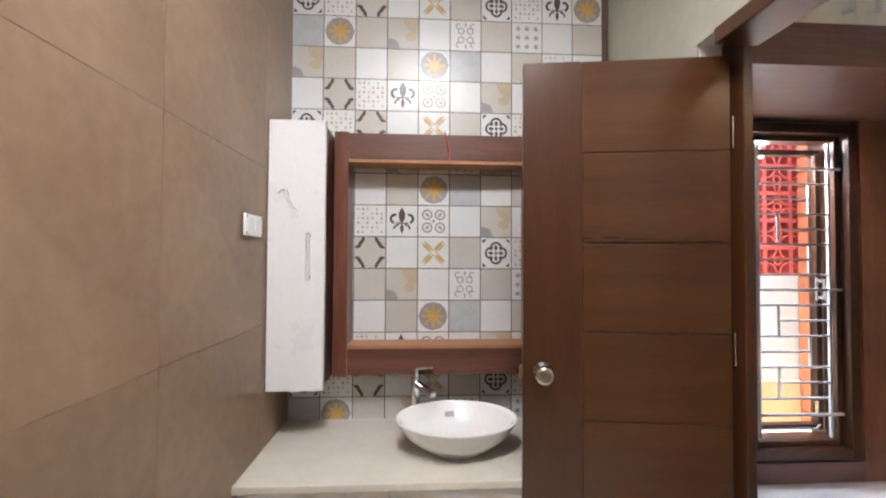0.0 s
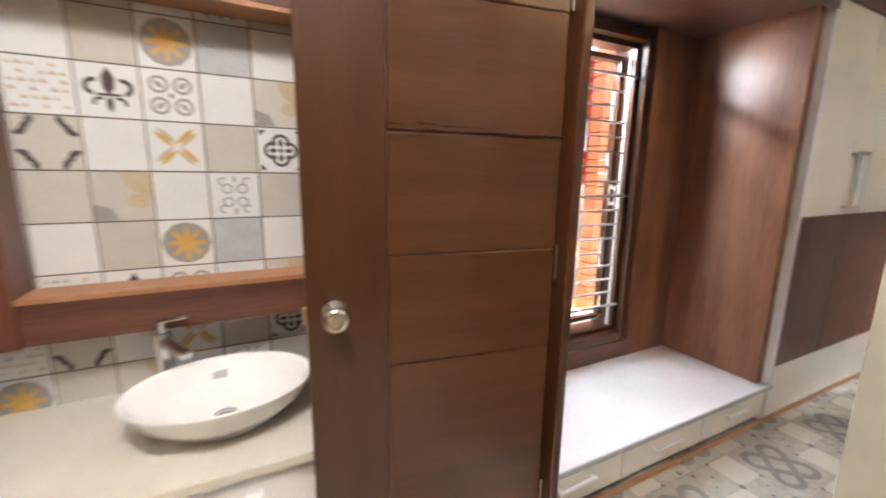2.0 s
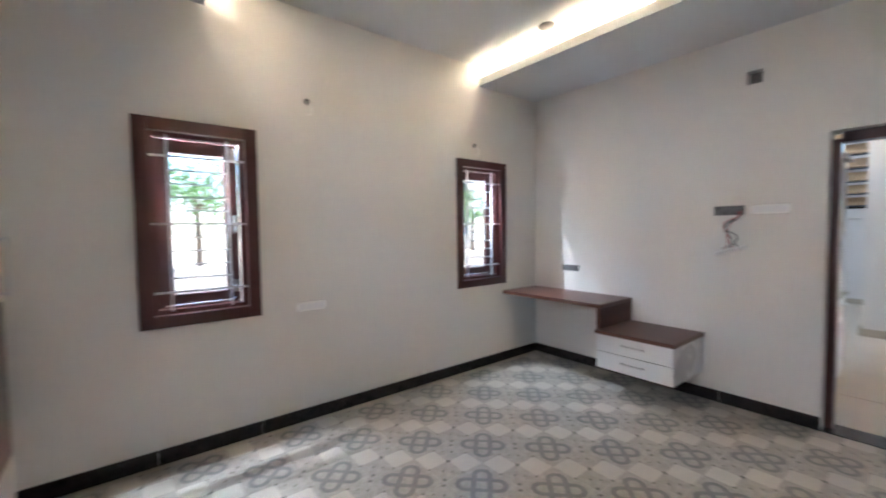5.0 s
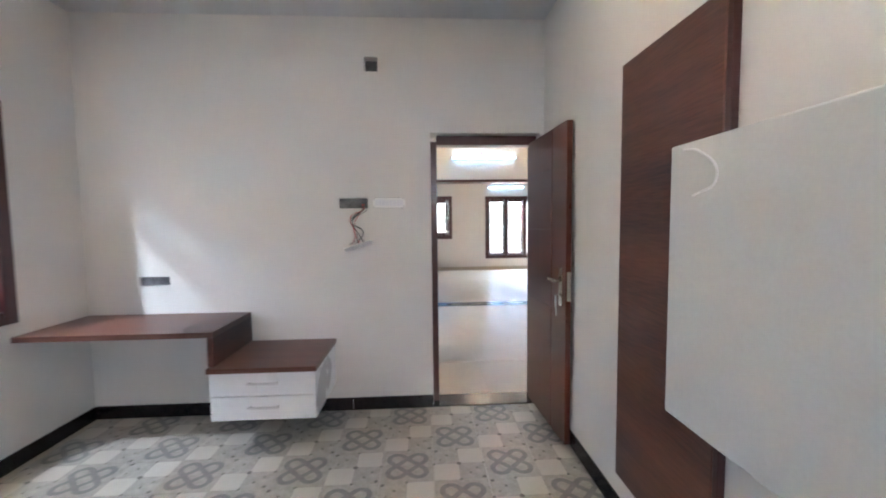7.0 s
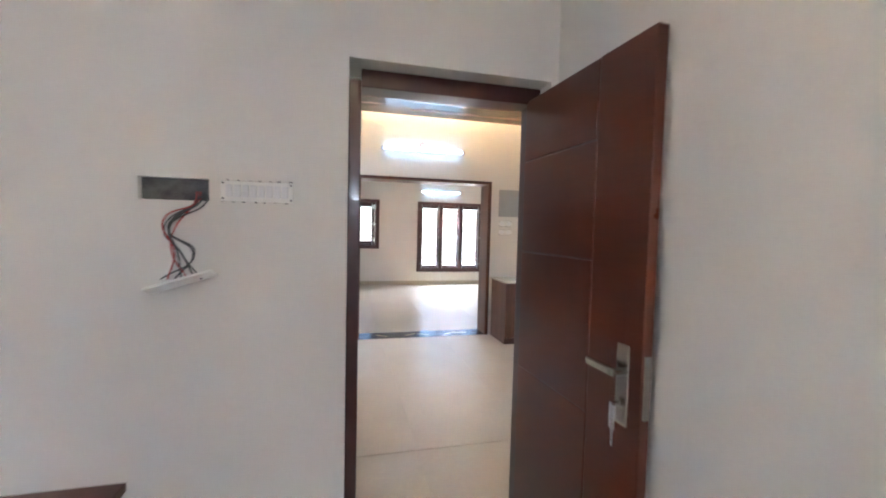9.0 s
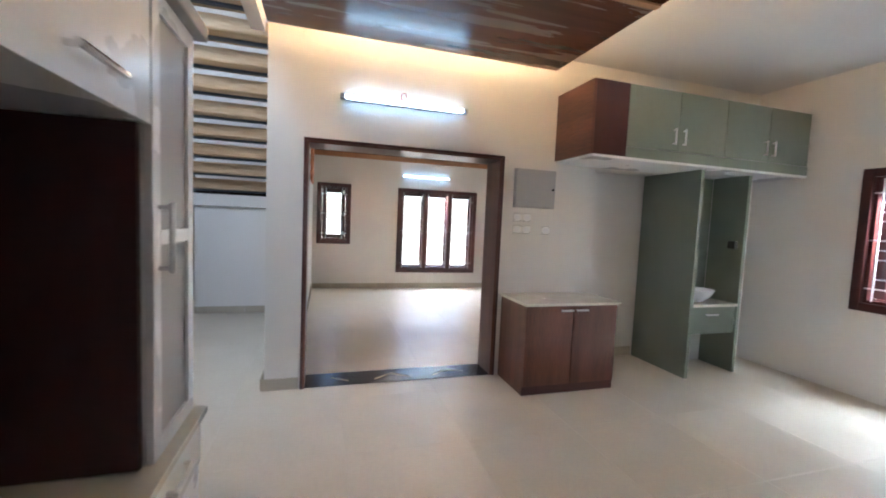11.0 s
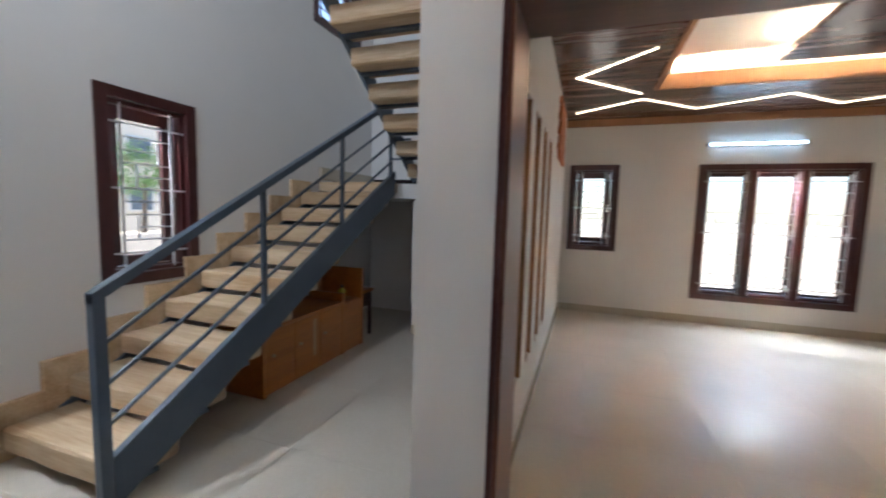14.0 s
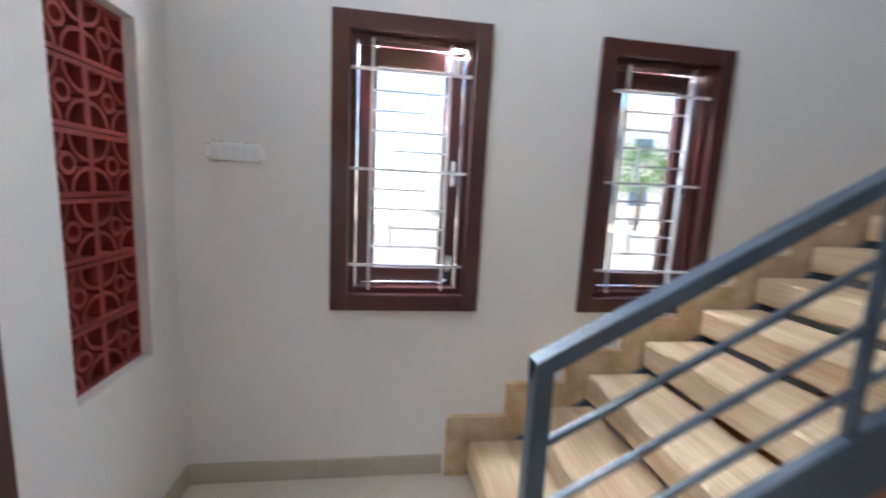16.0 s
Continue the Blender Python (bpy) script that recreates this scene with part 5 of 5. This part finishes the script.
def hoop(bm, cx, cy, r, w, z, mi, a0=0, a1=360, n=18, sx=1.0, sy=1.0):
    for i in range(n):
        a, b = radians(a0 + (a1 - a0) * i / n), radians(a0 + (a1 - a0) * (i + 1) / n)
        poly(bm, [(cx + sx * (r - w) * math.cos(a), cy + sy * (r - w) * math.sin(a)), (cx + sx * (r + w) * math.cos(a), cy + sy * (r + w) * math.sin(a)), (cx + sx * (r + w) * math.cos(b), cy + sy * (r + w) * math.sin(b)), (cx + sx * (r - w) * math.cos(b), cy + sy * (r - w) * math.sin(b))], z, mi)


def leaf_shape(bm, cx, cy, length, width, turn, z, mi):
    c, s = math.cos(radians(turn)), math.sin(radians(turn))
    poly(bm, [(cx + u * length * c - v * width * s, cy + u * length * s + v * width * c) for u, v in ((-0.5, 0), (-0.2, 0.42), (0.15, 0.5), (0.5, 0), (0.15, -0.5), (-0.2, -0.42))], z, mi)


def tile_mesh(kind, size, materials):
    """A tile whose print lies a hair above its glaze; its face looks along z."""
    bm = bmesh.new()
    h = size / 2
    box(bm, -h, h, -h, h, -0.008, 0.0)
    q, z = size, 0.0006
    if kind == "F":
        leaf_shape(bm, 0, 0.17 * q, 0.56 * q, 0.22 * q, 90, z, 1)
        leaf_shape(bm, 0, -0.25 * q, 0.34 * q, 0.12 * q, 90, z, 1)
        for s in (-1, 1):
            hoop(bm, s * 0.23 * q, 0.07 * q, 0.13 * q, 0.042 * q, z, 1, -80 if s > 0 else 70, 110 if s > 0 else 260, 12)
            hoop(bm, s * 0.15 * q, -0.24 * q, 0.10 * q, 0.03 * q, z, 1, -20 if s > 0 else 60, 120 if s > 0 else 200, 9)
        poly(bm, [(-0.2 * q, -0.10 * q), (0.2 * q, -0.10 * q), (0.2 * q, -0.05 * q), (-0.2 * q, -0.05 * q)], z + 0.0003, 1)
    elif kind == "H":
        for sx in (-1, 1):
            for sy in (-1, 1):
                hoop(bm, sx * 0.21 * q, sy * 0.21 * q, 0.15 * q, 0.028 * q, z, 1, n=14)
                leaf_shape(bm, sx * 0.21 * q, sy * 0.21 * q, 0.2 * q, 0.1 * q, 45 * sx * sy, z, 1)
        disc(bm, 0, 0, 0.05 * q, z, 1)
    elif kind == "S":
        poly(bm, [(0.46 * q * math.cos(radians(a)) * (1 if i % 2 else 1.03), 0.46 * q * math.sin(radians(a))) for i, a in enumerate(range(0, 360, 30))], z, 2)
        for a in range(0, 180, 45):
            leaf_shape(bm, 0, 0, 0.84 * q, 0.12 * q, a, z + 0.0003 + a * 2e-6, 1)
        for a in range(0, 360, 45):
            for d in (-28, 28):
                leaf_shape(bm, 0.28 * q * math.cos(radians(a)), 0.28 * q * math.sin(radians(a)), 0.2 * q, 0.07 * q, a + d, z + 0.0008 + (d + 28) * 3e-6, 1)
    elif kind == "Q":
        for a in range(0, 360, 90):
            hoop(bm, 0.17 * q * math.cos(radians(a)), 0.17 * q * math.sin(radians(a)), 0.17 * q, 0.035 * q, z, 1, a - 115, a + 115, 14)
            leaf_shape(bm, 0.17 * q * math.cos(radians(a)), 0.17 * q * math.sin(radians(a)), 0.2 * q, 0.11 * q, a, z, 1)
            c = 0.45 * q
            d = a + 45
            sx, sy = (1 if math.cos(radians(d)) > 0 else -1), (1 if math.sin(radians(d)) > 0 else -1)
            poly(bm, [(sx * c, sy * c), (sx * c, sy * (c - 0.14 * q)), (sx * (c - 0.14 * q), sy * c)], z, 1)
        disc(bm, 0, 0, 0.05 * q, z, 1)
    elif kind == "L":
        for sx in (-1, 1):
            for sy in (-1, 1):
                for o, t in ((0, 0), (0.11, 25), (-0.11, -25)):
                    leaf_shape(bm, sx * (0.30 + o * 0.7) * q, sy * (0.30 - o) * q, 0.24 * q, 0.12 * q, sx * sy * (-45 + t), z + abs(o) * 0.002, 1)
    elif kind == "T":
        for j in range(6):
            for i in range(6):
                if (i * 3 + j * 5) % 7 < 5:
                    x, y = (-0.38 + 0.15 * i) * q, (-0.40 + 0.15 * j) * q
                    poly(bm, [(x - 0.05 * q, y), (x + 0.05 * q, y), (x, y + 0.09 * q)], z, 1 + (i + j) % 2)
    elif kind == "X":
        for i, a in enumerate(range(45, 405, 90)):
            for s, mi in ((1, 1), (-1, 2)):
                leaf_shape(bm, 0.27 * q * math.cos(radians(a)) - s * 0.045 * q * math.sin(radians(a)), 0.27 * q * math.sin(radians(a)) + s * 0.045 * q * math.cos(radians(a)), 0.5 * q, 0.10 * q, a, z + 0.0001 * (i + (s > 0)), mi)
    elif kind == "O":
        for sx in (-1, 1):
            for sy in (-1, 1):
                hoop(bm, sx * 0.15 * q, sy * 0.15 * q, 0.10 * q, 0.018 * q, z, 1, n=12)
                hoop(bm, sx * 0.24 * q, sy * 0.31 * q, 0.08 * q, 0.018 * q, z, 1, 40, 280, n=10)
        for sy in (-1, 1):
            leaf_shape(bm, 0, sy * 0.36 * q, 0.18 * q, 0.06 * q, 90, z, 1)
    elif kind == "B":
        poly(bm, [(0.0, 0.49 * q)] + [(0.49 * q - 0.49 * q * math.sin(radians(a)), 0.49 * q - 0.49 * q * math.cos(radians(a))) for a in range(80, -1, -16)] + [(0.49 * q, 0.49 * q)], z, 1)
        disc(bm, 0.25 * q, -0.1 * q, 0.2 * q, z, 1, 1, 0.75)
        poly(bm, [(-0.49 * q, -0.49 * q), (-0.1 * q, -0.49 * q), (-0.2 * q, -0.25 * q), (-0.49 * q, -0.15 * q)], z, 2)
    elif kind == "D":
        for i in range(3):
            for j in range(3):
                for a in range(0, 180, 45):
                    leaf_shape(bm, (-0.3 + 0.3 * i) * q, (-0.3 + 0.3 * j) * q, 0.24 * q, 0.04 * q, a, z + a * 2e-6, 1)
    elif kind == "ring":
        for k, turn in enumerate((45, 135)):
            c, s = math.cos(radians(turn)), math.sin(radians(turn))
            for o in (-1, 1):
                for i in range(10):
                    pts = []
                    for a, rr in ((i, 0.105), (i, 0.205), (i + 1, 0.205), (i + 1, 0.105)):
                        g = radians(-90 + 18 * a)
                        u, v = o * (0.30 + rr * math.cos(g)), rr * math.sin(g) * o
                        pts.append(((u * c - v * s) * q, (u * s + v * c) * q))
                    poly(bm, pts, z + 0.0002 * k, 1)
                v0, v1 = o * 0.105, o * 0.205
                poly(bm, [((u * c - v * s) * q, (u * s + v * c) * q) for u, v in ((-0.30, v0), (-0.30, v1), (0.30, v1), (0.30, v0))], z + 0.0002 * k + 0.00005, 1)
    elif kind == "plain":
        for s in (-1, 1):
            poly(bm, [(s * u * q, s * v * q) for u, v in ((0.01, 0.01), (0.49, 0.01), (0.49, 0.49), (0.01, 0.49))], z, 1)
        for u, v, r in ((0, 0, 0.05), (0.49, 0, 0.03), (-0.49, 0, 0.03), (0, 0.49, 0.03), (0, -0.49, 0.03), (-0.2, 0.3, 0.028), (-0.34, 0.16, 0.022), (0.22, -0.28, 0.028), (0.36, -0.14, 0.022), (-0.44, 0.44, 0.04), (0.44, -0.44, 0.04)):
            disc(bm, u * q, v * q, r * q, z + 0.0003, 2, n=8)
    me = bpy.data.meshes.new("tile")
    bm.to_mesh(me)
    bm.free()
    for mm in materials:
        me.materials.append(mm)
    return me


SIZE = 0.1475
KIND = {"W": (T_WHITE,), "G": (T_GREY,), "P": (T_BLUE,), "F": (T_WHITE, T_DARK), "H": (T_WHITE, T_MID), "S": (T_WHITE, T_GOLD, T_MID), "Q": (T_WHITE, T_DARK), "L": (T_GREY, T_DARK), "T": (T_WHITE, T_RUST, T_TAN), "X": (T_WHITE, T_GOLD, T_TAN), "O": (T_WHITE, T_MID), "B": (T_GREY, T_TAN, T_MID), "D": (T_WHITE, T_MID)}
meshes = {k: tile_mesh(k, SIZE - 0.0045, m) for k, m in KIND.items()}
ROWS4 = ("WWLTFHWBWLW", "GQTLWXGQTFS", "BPSGBWOGDWG", "WBGWGSPWGTW")
back = tagged(new("tile_wall"), "patchwork of printed and plain wall tiles behind the basin", "tiles", kind="structure")
back.location = (0.013, 1.738, 1.415)
for c in range(-4, 7):
    for r in range(-11, 9):
        x, z = SIZE * (c - 0.5), -SIZE * (r - 0.5)
        if abs(0.013 + x) > 2 or not (-0.575 < 0.013 + x - 0.05) and c > -4:
            continue
        if not 0.53 < 1.415 + z < 2.86:
            continue
        t = new("tile", meshes[ROWS4[r % 4][c + 4]])
        t.parent = back
        t.matrix_basis = pose(x, 0, z, 90, 0, 0)
bt_ = tagged(new("tile_wall"), "large brown stone-look wall tiles", "tiles", kind="structure")
bt_.location = (-0.58, 0.83, 1.06)
big = bpy.data.meshes.new("tile")
bm = boxed(0.0, 0.0085, -0.2993, 0.2993, -0.2993, 0.2993, 0.0006)
bm.to_mesh(big)
bm.free()
big.materials.append(BATH_TILE)
for i in range(-3, 2):
    for j in range(-2, 4):
        if 1.06 + 0.6 * j > 2.9:
            continue
        t = new("tile", big)
        t.parent, t.location = bt_, (0, 0.6 * i + 0.3, 0.6 * j + 0.3 - (0.0))
FS = 0.297
ring_me, plain_me = tile_mesh("ring", FS - 0.002, (F_B, F_RING)), tile_mesh("plain", FS - 0.002, (F_B, F_A, F_DOT))
fl = tagged(new("floor_bedroom"), "patterned grey and cream encaustic-look floor tiles", "floor", kind="structure")
fl.location = (3.53, -0.20, 0)
for i in range(-8, 3):
    for j in range(-9, 7):
        t = new("tile", ring_me if (i + j) % 2 == 0 else plain_me)
        t.parent, t.location = fl, (FS * i, FS * j, -0.0035)
bf = tagged(new("floor_bath"), "grey bathroom floor tiles", "floor", kind="structure")
VS = 0.8
vm = bpy.data.meshes.new("tile")
bm = boxed(-VS / 2 + 0.0006, VS / 2 - 0.0006, -VS / 2 + 0.0006, VS / 2 - 0.0006, -0.011, 0.0, 0.0008)
bm.to_mesh(vm)
bm.free()
vm.materials.append(VITRIFIED)
for i in range(2):
    for j in range(4):
        t = new("tile", vm)
        t.parent, t.location = bf, (-0.18 + i * VS - 0.02, -0.9 + j * VS, -0.002)
fh = tagged(new("floor_hall"), "glossy beige vitrified floor tiles", "floor", kind="structure")
for i in range(10):
    for j in range(11):
        t = new("tile", vm)
        t.parent, t.location = fh, (-3.0 + VS * (i + 0.0), -11.2 + VS * j - 0.35, -0.001)
        if t.location.y > S - 0.15 - VS / 2:
            t.location.y = S - 0.15 - VS / 2
            t.location.z = -0.0045
